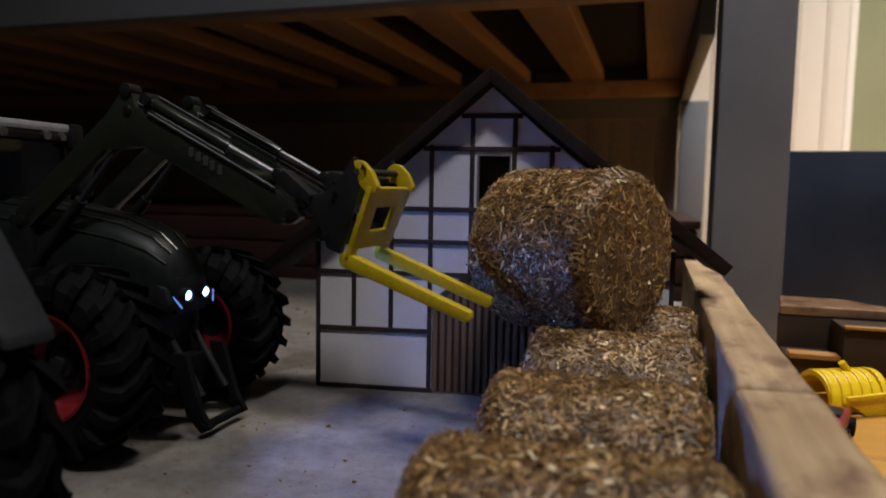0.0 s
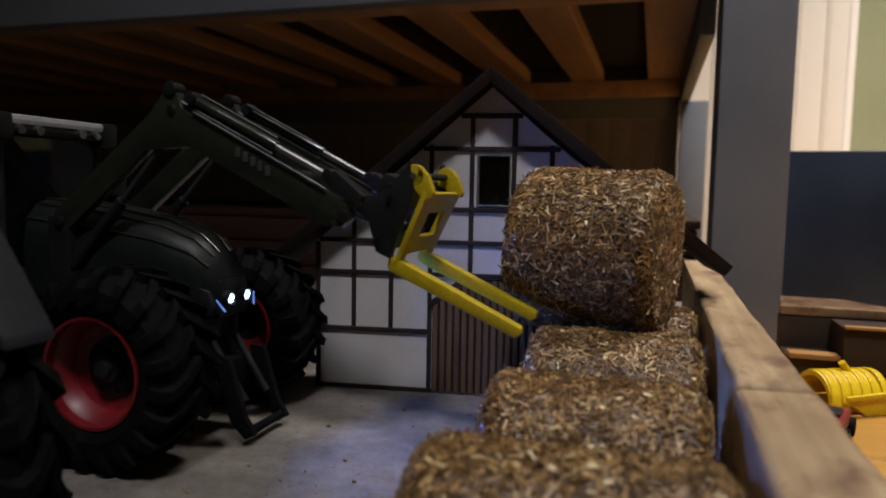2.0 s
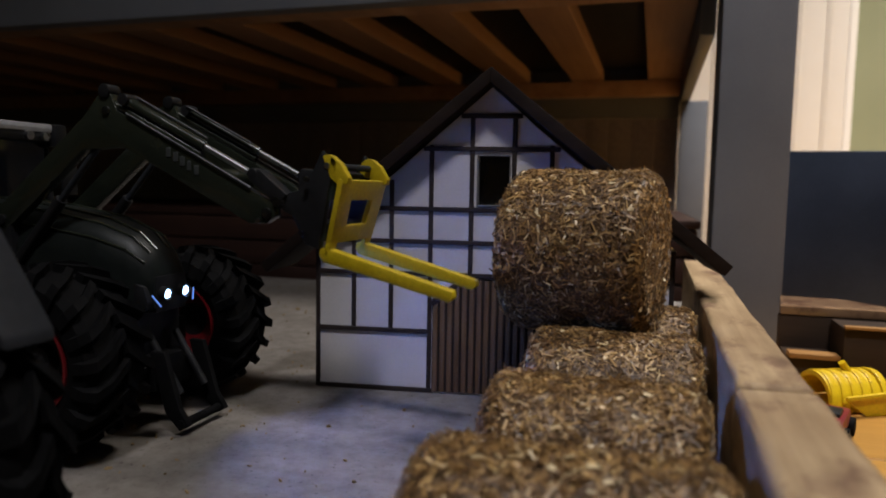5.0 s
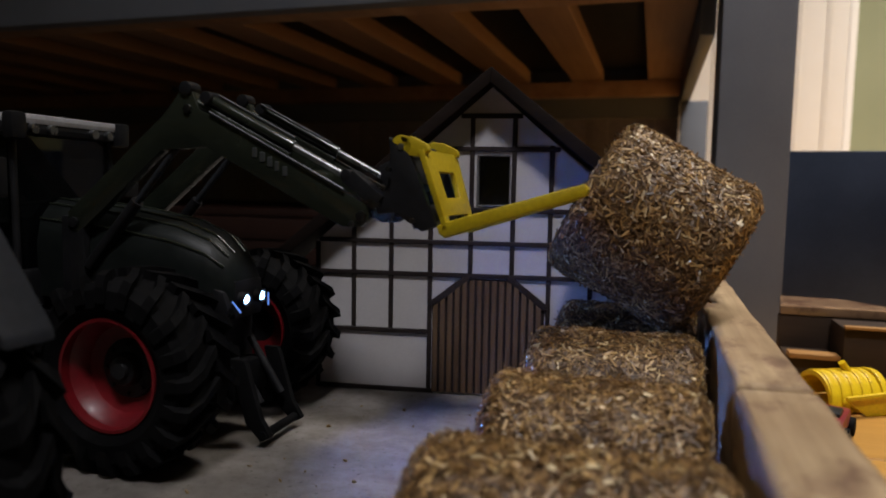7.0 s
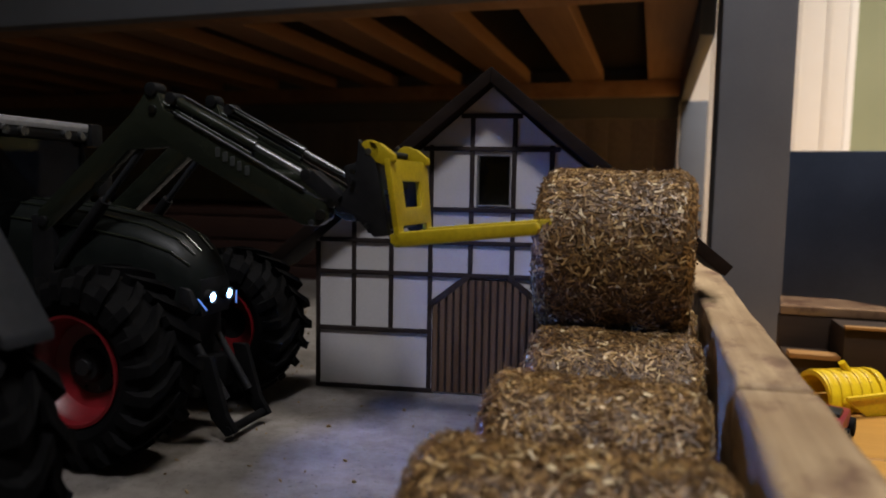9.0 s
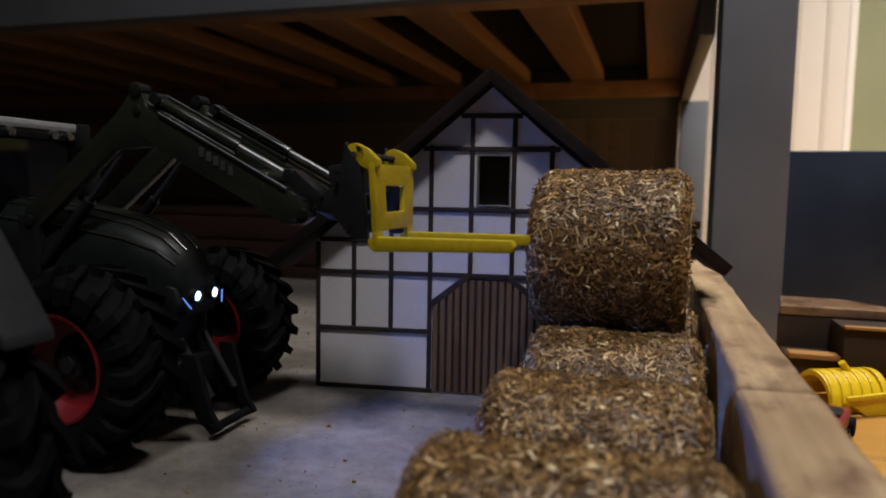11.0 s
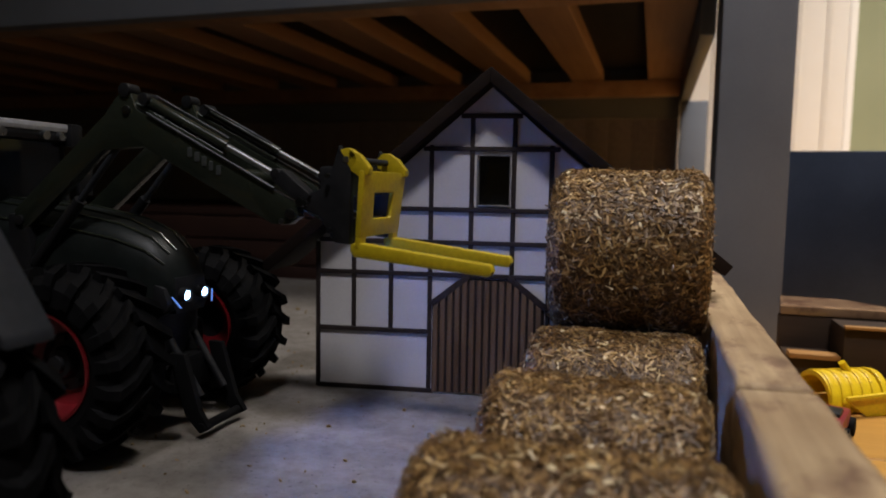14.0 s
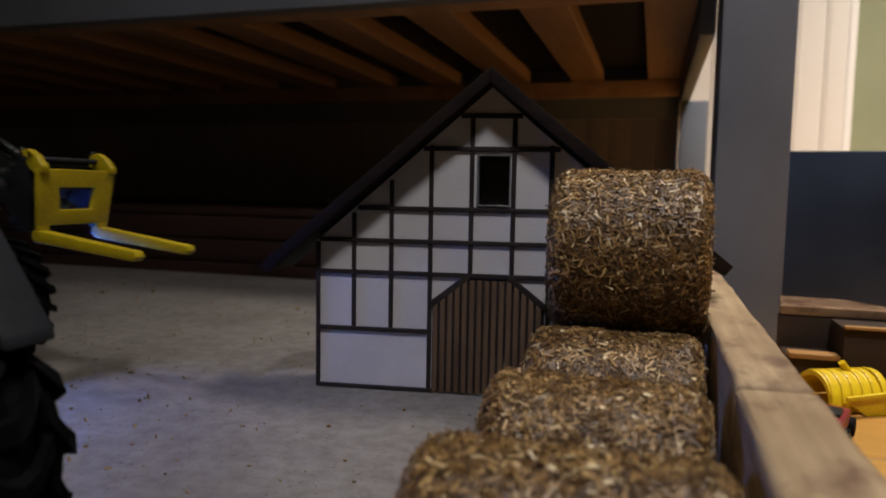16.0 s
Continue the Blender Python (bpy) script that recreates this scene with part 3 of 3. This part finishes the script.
    for s in (-1, 1):
        for x0, x1 in ((cx1, cx1 + 0.003), (cx0, cx0 + 0.002), (-0.086, -0.086)):
            posts.append(rod((x1, s * (cw - 0.001), 0.056), (x0, s * (cw - 0.003), 0.1075), 0.0013))
    cab = part("cab", bm, M_BLACK, t, "black framed driver's cab")
    for b in posts:
        part("pillar", b, M_BLACK, cab)
    for s in (-1, 1):
        part("side_pane", box((cx0 + 0.003, s * (cw - 0.0022) - 0.0003, 0.058), (cx1 - 0.001, s * (cw - 0.0022) + 0.0003, 0.1062)), M_CABGLASS, cab, "", False)
    part("windscreen", box((cx1 + 0.0003, -cw + 0.003, 0.058), (cx1 + 0.0009, cw - 0.003, 0.1062)), M_CABGLASS, cab, "", False)
    part("rear_pane", box((cx0 + 0.0003, -cw + 0.003, 0.058), (cx0 + 0.0009, cw - 0.003, 0.1062)), M_CABGLASS, cab, "", False)
    part("seat", box((-0.096, -0.009, 0.058), (-0.078, 0.009, 0.068), 0.003), M_BLACK, cab)
    part("seat_back", box((-0.100, -0.009, 0.066), (-0.094, 0.009, 0.092), 0.003), M_BLACK, cab)
    part("steering_wheel", lathe([(0.0062, -0.0006), (0.0068, 0), (0.0062, 0.0006), (0.0056, 0)], 24), M_BLACK, cab).matrix_basis = pose(-0.068, 0, 0.078, 65)
    part("roof", box((cx0 - 0.003, -cw - 0.0015, 0.1065), (cx1 + 0.0045, cw + 0.0015, 0.1112), 0.002), M_BLACK, cab)
    part("roof_cap", box((cx0, -cw + 0.0005, 0.1102), (cx1 + 0.0050, cw - 0.0005, 0.1140), 0.0018), M_ROOFWHITE, cab, "pale grey roof cap")
    for s in (-1, 1):
        part("corner_lamp", box((cx1 + 0.0015, s * (cw - 0.0005) - 0.0032, 0.1045), (cx1 + 0.0068, s * (cw - 0.0005) + 0.0032, 0.1142), 0.0016), M_BLACK, cab, "black lamp housing at the roof corner")
    for y in (-0.018, -0.010, 0.010, 0.018):
        part("work_light", rod((cx1 + 0.004, y, 0.1088), (cx1 + 0.0062, y, 0.1086), 0.0018, n=12), M_CHROME, cab)
    for s in (-1, 1):
        part("mirror", box((-0.055, s * 0.032 - 0.004, 0.084), (-0.053, s * 0.032 + 0.004, 0.098), 0.0008), M_BLACK, cab)
        part("rear_mudguard", prism([(-0.138, 0.052), (-0.128, 0.070), (-0.110, 0.083), (-0.083, 0.083), (-0.064, 0.075), (-0.064, 0.071), (-0.084, 0.0785), (-0.108, 0.0785), (-0.124, 0.067), (-0.134, 0.051)], *sorted((s * 0.0260, s * 0.050)), width=0.0006), M_GREEN, t)
    # loader
    for y in (-0.0185, 0.0135):
        part("loader_post", box((-0.0405, y, 0.040), (-0.0305, y + 0.005, 0.0780), 0.001), M_BLACK, t)
    for s in (-1, 1):
        y = s * HALF
        arm = part("loader_arm", prism([(-0.0375, 0.0735), (-0.0335, 0.0718), (-0.0295, 0.0745), (0.0030, 0.1010), (0.0200, 0.1020), (0.0330, 0.0955), (0.0690, 0.0775), (0.0750, 0.0775), (0.0785, 0.0800), (0.0780, 0.0845), (0.0740, 0.0860), (0.0225, 0.1122), (0.0175, 0.1145), (0.0150, 0.1205), (0.0105, 0.1205), (0.0040, 0.1130), (-0.0370, 0.0795)], y - 0.0021, y + 0.0021, width=0.0005), M_GREEN, t, "dark green cranked loader arm")
        bars = None
        x0, z0 = 0.0375, 0.1002
        ca, sa = 0.880, -0.475
        for k, wd in enumerate((0.0018, 0.0020, 0.0019, 0.0016, 0.0018)):
            u = k * 0.0031
            bars = box((x0 + u * ca, min(y, y + s * 0.00235), z0 + u * sa - 0.0015), (x0 + u * ca + wd, max(y, y + s * 0.00235), z0 + u * sa + 0.0017), 0.0002, 1, bars)
        part("print", bars, M_LETTER, arm, "pale printed mark reduced to bars", False)
        # linkage bar and tilt cylinder along the top
        part("link_bar", rod((0.0140, y, 0.1175), (0.0500, y, 0.0995), 0.0013, n=12), M_GREEN, arm)
        part("tilt_cylinder", rod((0.0200, y, 0.1180), (0.0515, y, 0.1022), 0.0018, n=16, width=0.0004), M_GREEN, arm)
        part("piston_rod", rod((0.0515, y, 0.1022), (0.0725, y, 0.0917), 0.0011, n=12), M_CHROME, arm, "polished steel piston rod")
        part("hose", rod((0.0220, y + s * 0.0024, 0.1132), (0.0700, y + s * 0.0024, 0.0888), 0.0006, n=10), M_STEEL, arm)
        part("hydraulic_pipe", rod((0.0215, y - s * 0.0030, 0.1195), (0.0500, y - s * 0.0030, 0.1052), 0.0005, n=10), M_STEEL, arm)
        for x, z, r in ((0.0135, 0.1145, 0.0015), (0.0130, 0.1212, 0.0024), (0.0207, 0.1180, 0.0021), (-0.0345, 0.0757, 0.0019), (0.0756, 0.0810, 0.0017), (0.0725, 0.0785, 0.0009), (0.0792, 0.0848, 0.0016), (0.0705, 0.0935, 0.0018)):
            part("pin", rod((x, y - 0.0029, z), (x, y + 0.0029, z), r, n=14, width=0.0003), M_STEEL if r < 0.0018 else M_BLACK, arm)
        part("lift_cylinder", rod((-0.0300, y, 0.0600), (-0.0090, y, 0.0835), 0.0022, n=14), M_BLACK, t)
        part("piston_rod", rod((-0.0090, y, 0.0835), (0.0085, y, 0.1030), 0.0012, n=12), M_DULL, t)
        part("bracket", prism([(0.0690, 0.0915), (0.0730, 0.0950), (0.0830, 0.0870), (0.0800, 0.0835)], y - 0.0028, y + 0.0028, width=0.0005), M_BLACK, t)
    part("cross_tube", rod((0.0480, -HALF, 0.0925), (0.0480, HALF, 0.0925), 0.0030), M_GREEN, t)
    # carrier and fork tilt round the pin at the arms' end
    fork = new("fork")
    fork.empty_display_size = 0.01
    fork.parent = t
    fork.matrix_basis = pose(*PIVOT)
    bm = None
    for y in (-0.0165, 0.0165):
        bm = prism([(-0.0022, -0.0022), (0.0030, -0.0040), (0.0085, -0.0125), (0.0134, -0.0130), (0.0146, 0.0105), (0.0105, 0.0180), (0.0080, 0.0110), (0.0040, 0.0045), (-0.0022, 0.0022)], y - 0.0016, y + 0.0016, width=0.0006, bm=bm)
    bm = box((0.0030, -0.0170, 0.0020), (0.0115, 0.0170, 0.0115), 0.001, 2, bm)
    bm = box((0.0060, -0.0170, -0.0110), (0.0120, 0.0170, -0.0050), 0.001, 2, bm)
    part("carrier", bm, M_BLACK, fork, "black quick-hitch carrier")
    for y in (-0.0205, 0.0205):
        for x, z in ((0.0, 0.0), (0.0080, -0.0085), (0.0075, 0.0085)):
            part("pin", rod((x, y - 0.0006, z), (x, y + 0.0006, z), 0.0008, n=12), M_STEEL, fork)
    # yellow frame: plate with a window, hooks, two tines
    fw, fb = 0.0186, 0.0168   # half widths at the top and at the tines
    x0, x1 = 0.0143, 0.0162
    zt, zb = 0.0102, -0.0150
    bm = bmesh.new()
    rings = []
    for x in (x0, x1):
        for w, v, lo, hi in ((fb, fw, zb + 0.0042, zt), (0.0078, 0.0086, -0.0050, 0.0034)):
            rings.append([bm.verts.new((x, y, z)) for y, z in ((-w, lo), (w, lo), (v, hi), (-v, hi))])
    for a, b in ((rings[0], rings[1]), (rings[1], rings[3]), (rings[3], rings[2]), (rings[2], rings[0])):
        for k in range(4):
            j = (k + 1) % 4
            bm.faces.new((a[k], a[j], b[j], b[k]))
    bmesh.ops.recalc_face_normals(bm, faces=bm.faces[:])
    bevel(bm, 0.0005, 2, [e for e in bm.edges if e.calc_face_angle(0.0) > 0.5])
    for s in (-1, 1):
        bm = box((x0 + 0.0001, min(s * fb, s * 0.0116) + 0.0001, zb), (x1 - 0.0001, max(s * fb, s * 0.0116) - 0.0001, zb + 0.0060), 0.0004, 2, bm)
    lean = Matrix.Translation((0.015, 0, -0.015)) @ Matrix.Rotation(radians(7), 4, "Y") @ Matrix.Translation((-0.015, 0, 0.015))
    bm.transform(lean)
    part("fork_frame", bm, M_YELLOW, fork, "yellow plastic frame with a rectangular window")
    for s in (-1, 1):
        y = s * (fw - 0.0022)
        bm = rod((0.0130, y - 0.0016, 0.0135), (0.0130, y + 0.0016, 0.0135), 0.0035, n=24, width=0.0004)
        bm = prism([(0.0136, 0.0169), (0.0172, 0.0150), (0.0206, 0.0108), (0.0204, 0.0088), (0.0172, 0.0080), (0.0136, 0.0104)], y - 0.0016, y + 0.0016, width=0.0004, bm=bm)
        part("hook", bm, M_YELLOW, fork)
        part("hook_pin", rod((0.0130, y - 0.0020, 0.0135), (0.0130, y + 0.0020, 0.0135), 0.0010, n=12), M_CHROME, fork)
        yt = s * (fb - 0.0026)
        bm = prism([(0.0128, -0.0152), (0.0140, -0.0170), (0.0576, -0.0222), (0.0588, -0.0206), (0.0582, -0.0186), (0.0162, -0.0126), (0.0130, -0.0126)], yt - 0.0025, yt + 0.0025, width=0.0008)
        part("tine", bm, M_YELLOW, fork)
    part("hook_bar", rod((0.0130, -fw + 0.001, 0.0135), (0.0130, fw - 0.001, 0.0135), 0.0011, n=12), M_DULL, fork)
    wheels = []
    for s in (-1, 1):
        wheels.append((wheel("front_wheel", WHEEL_R, 0.026, 0.0169, t, pose(0.0060, s * 0.0375, WHEEL_R), s), WHEEL_R, s * 0.0375, 0.0060))
    for s in (-1, 1):
        wheels.append((wheel("rear_wheel", REAR_R, 0.028, 0.0215, t, pose(-0.095, s * 0.0385, REAR_R), s, 22), REAR_R, s * 0.0385, -0.095))
    return t, fork, wheels


# ---------- other things ----------


def build_parked():
    p = thing("toy_trailer", "parked toy trailer with a grey mudguard over a black lugged tyre", "toy trailer", pose(-0.1460, 0.1060, 0, 0, 0, 0))
    wheel("wheel", 0.0345, 0.013, 0.0200, p, pose(0, 0, 0.0345, 0, 9, 0), -1, 16)
    bm = prism([(0.0295, 0.0575), (0.0290, 0.0600), (0.0165, 0.0790), (0.0030, 0.0990), (-0.05, 0.0990), (-0.05, 0.0730), (0.0, 0.0715), (0.0140, 0.0675), (0.0225, 0.0595)], -0.006, 0.006, width=0.0008)
    part("mudguard", bm, M_DULL, p, "grey plastic mudguard")
    part("chassis", box((-0.075, -0.005, 0.026), (-0.006, 0.005, 0.044), 0.002), M_BLACK, p)
    part("body", box((-0.090, 0.0065, 0.0735), (-0.045, 0.03, 0.105), 0.002), M_DULL, p)


def build_yellow_tool():
    g = thing("toy_grab", "yellow plastic toy grab with curved ribs on the oak floor", "toy grab", pose(0.0890, 0.371, FLOOR_Z, 0, 0, 27))
    part("base", box((-0.016, -0.012, 0.0), (0.022, 0.012, 0.0030), 0.001), M_GRAB, g)
    part("lip", prism([(-0.010, 0.0080), (0.024, 0.0100), (0.034, 0.0112), (0.035, 0.0132), (-0.010, 0.0100)], -0.0185, -0.0165, width=0.0004), M_GRAB, g)
    part("side_plate", prism([(0.002, 0.0), (0.014, 0.0), (0.032, 0.0110), (-0.010, 0.0085)], -0.0166, -0.0150, width=0.0004), M_GRAB, g)
    arc, inner, shell, hollow = [], [], [], []
    for k in range(17):
        a = radians(2 + 176 * k / 16)
        c, q = math.cos(a), math.sin(a)
        arc.append((-0.0140 * c, 0.0030 + 0.0158 * q))
        inner.append((-0.0112 * c, 0.0030 + 0.0130 * q))
        shell.append((-0.0132 * c, 0.0030 + 0.0150 * q))
        hollow.append((-0.0113 * c, 0.0030 + 0.0128 * q))
    part("shell", prism(shell + hollow[::-1], -0.014, 0.013, "x"), M_GRAB, g)
    rib = mesh_of("rib", prism(arc + inner[::-1], 0.0, 0.0040, "x", 0.0007), M_GRAB, True)
    for i in range(6):
        o = new("rib", rib)
        o.parent, o.matrix_basis = g, pose(-0.0150 + i * 0.0054, 0, 0, 0, 8, 0)
    part("lug", rod((0.004, -0.001, 0.0165), (0.000, -0.001, 0.0220), 0.0020, 0.0016), M_GRAB, g)
    r = thing("toy_car", "small red and black toy vehicle beside the rail", "toy car", pose(0.0735, 0.322, FLOOR_Z, 0, 0, 70))
    part("body", box((-0.016, -0.008, 0.004), (0.012, 0.008, 0.011), 0.002), M_RED, r)
    part("cabin", box((-0.008, -0.006, 0.0105), (0.003, 0.006, 0.0128), 0.001), M_BLACK, r)
    part("bumper", box((-0.019, -0.008, 0.003), (-0.0155, 0.008, 0.0075), 0.001), M_CHROME, r)
    for x in (-0.010, 0.008):
        for y in (-0.0085, 0.0085):
            part("wheel", rod((x, y - 0.0015, 0.004), (x, y + 0.0015, 0.004), 0.004, n=18, width=0.0006), M_RUBBER, r)


def build_back_things():
    s = thing("low_shelf", "low dark wooden shelf with a worn brown top board", "shelf", pose(0, 0, 0))
    part("top_board", prism([(0.0728, 0.440), (0.240, 0.440), (0.240, 0.450), (0.137, 0.452), (0.114, 0.481), (0.0790, 0.483)], 0.0202, 0.0255, "z", 0.0012), M_SHELFTOP, s, "worn brown top board")
    part("ledge", box((0.0735, 0.408, 0.0018), (0.0982, 0.419, 0.0046), 0.0006), M_EDGE, s, "orange wooden ledge")
    part("plinth", box((0.0735, 0.412, FLOOR_Z), (0.0982, 0.440, 0.0016), 0.0008), M_DARKWOOD, s)
    drawer = part("drawer", box((0.0990, 0.408, FLOOR_Z), (0.240, 0.4385, 0.0198), 0.0010), M_DARKWOOD, s)
    part("drawer_lip", box((0.0985, 0.4045, 0.0200), (0.240, 0.4090, 0.0216), 0.0006), M_EDGE, drawer, "pale orange wooden edge")
    part("back", box((0.0730, 0.4410, FLOOR_Z), (0.240, 0.4490, 0.0200), 0.0008), M_DARKWOOD, s)
    n = thing("navy_box", "dark navy painted board box standing behind the shelf", "box", pose(0, 0, 0))
    part("front", box((0.0700, 0.600, FLOOR_Z), (0.40, 0.612, 0.1235), 0.0015), M_NAVY, n)
    part("side", box((0.0700, 0.6125, FLOOR_Z), (0.082, 0.78, 0.1235), 0.0015), M_NAVY, n)
    # Crate is stretched unseen behind the barn; its dark lid cuts floor bounce.
    c = thing("wooden_crate", "dark red-brown wooden crate, lengthened beneath the bench to cut floor bounce", "crate", pose(-0.62, 0.66, 0.0, 0, 0, 1))
    z = FLOOR_Z
    for k in range(3):
        part("board", box((-0.60, -0.055, z + 0.001 + k * 0.0235), (0.655, -0.047, z + 0.0225 + k * 0.0235), 0.001), M_CRATE, c)
    part("end", box((-0.600, -0.0465, z), (-0.592, 0.26, z + 0.070), 0.001), M_CRATE, c)
    part("end", box((0.647, -0.0465, z), (0.655, 0.26, z + 0.070), 0.001), M_CRATE, c)
    part("lid", box((-0.602, -0.056, z + 0.0712), (0.657, 0.26, z + 0.078), 0.001), M_CRATE, c)


M_CRATE = wood("red_brown_wood", (0.020, 0.008, 0.006), (0.048, 0.020, 0.014), (0.06, 1, 1), 80, 0.6)

build_room()
build_ground()
build_bench()
build_fence()
build_barn()
TOP_BALE = build_bales()
TRACTOR, FORK, WHEELS = build_tractor()
build_parked()
build_yellow_tool()
build_back_things()

# ---------- movement ----------
BASE_X, BASE_Y = -0.1617, 0.2160
# seconds, forward travel in mm, tilt of the fork in degrees
DRIVE = [(0.0, -23.9, -13.5), (0.5, -20.7, -13.5), (1.0, -17.2, -14.5), (1.5, -14.1, -15.6), (2.0, -6.2, -17.5), (2.5, -2.5, -18.0), (3.0, -9.1, -17.0), (3.5, -7.5, -17.0),
         (4.0, -30.8, -13.0), (4.2, -30.9, -13.0), (5.2, -33.0, -4.0), (6.3, -30.8, 11.5), (6.5, -26.6, 11.5), (6.7, -11.0, 16.0), (6.85, -1.0, 24.0), (7.0, 0.0, 24.7), (7.5, -0.9, 24.7), (8.0, -1.2, 24.7), (8.5, -5.0, 23.0), (8.7, -9.5, 19.0), (9.0, -13.7, 14.0),
         (9.2, -13.9, 13.0), (10.2, -17.5, 10.0), (11.3, -20.2, 7.5), (11.5, -20.2, 6.0), (12.0, -20.2, 0.5), (12.3, -19.0, 0.5), (12.5, -11.7, 0.5), (12.65, -5.5, -14.0), (12.8, -5.8, -9.0), (13.0, -6.5, -3.6), (13.5, -7.5, -1.8), (13.7, -14.0, 0.0), (14.0, -24.4, 1.4), (14.5, -24.6, 1.4), (14.75, -38.0, 0.8), (15.0, -61.5, 0.0), (15.25, -87.5, 0.0), (15.5, -113.5, 0.0), (15.75, -137.0, 0.0), (16.0, -151.0, 0.0)]
# seconds, x, y, z in mm, tilt (clockwise), turn
PUSH = [(0.0, -28.5, 253.0, 68.4, 0, -30), (0.9, -28.5, 253.0, 68.4, 0, -30), (1.0, -31.0, 253.0, 69.0, -8, -30), (1.1, -37.0, 253.5, 70.0, -21, -30), (1.2, -33.5, 254.0, 69.8, -12, -25), (1.3, -27.5, 254.3, 69.0, -5, -17), (1.4, -23.2, 254.5, 68.3, -1, -11), (1.5, -22.4, 254.5, 68.0, 0, -10), (2.0, -19.4, 254.5, 68.6, 2, -12), (2.5, -18.7, 254.5, 69.0, 3, -13), (3.0, -20.8, 254.5, 68.6, 2, -12), (3.5, -20.4, 254.5, 68.5, 1.5, -12), (4.0, -23.2, 254.5, 68.3, 0, -11), (6.5, -23.0, 254.5, 68.3, 0, -9),
        (6.6, -19.0, 254.5, 68.0, 2, -8), (6.7, -12.5, 254.5, 69.0, 8, -6), (6.8, -1.5, 254.5, 73.0, 22, -4), (7.0, -0.5, 254.5, 77.0, 30, 0), (7.5, -1.5, 254.5, 76.5, 29, 0), (8.0, -1.8, 254.5, 76.5, 29, 0), (8.5, -5.0, 254.5, 74.5, 23, 0), (8.6, -7.4, 254.5, 72.0, 14, 0), (8.7, -9.8, 254.5, 69.6, 6.5, 0), (8.8, -11.4, 254.5, 68.8, 3, 0), (9.0, -12.5, 254.5, 68.3, 1, -1), (9.2, -12.7, 254.5, 68.3, 0, -1), (11.3, -13.6, 254.5, 68.3, 0, -3), (12.0, -13.6, 254.5, 68.3, 0, -3), (12.42, -13.4, 254.5, 68.3, 0, -3), (12.5, -11.0, 254.5, 67.8, 1, -2), (12.58, -8.3, 254.5, 68.3, 0, -1), (13.0, -7.8, 254.5, 68.3, 0, 0), (16.0, -7.8, 254.5, 68.3, 0, 0)]


def motions():
    walk(TRACTOR, [(t, pose(BASE_X + d / 1000, BASE_Y, 0)) for t, d, a in DRIVE])
    walk(FORK, [(t, pose(*PIVOT, 0, -a, 0)) for t, d, a in DRIVE])
    for w, r, y, x in WHEELS:
        walk(w, [(t, pose(x, y, r) @ Matrix.Rotation(d / 1000 / r, 4, "Y")) for t, d, a in DRIVE])
    walk(TOP_BALE, [(t, pose(x / 1000, y / 1000, z / 1000) @ Matrix.Rotation(radians(turn), 4, "Z") @ Matrix.Rotation(radians(tilt), 4, "Y")) for t, x, y, z, tilt, turn in PUSH])


motions()
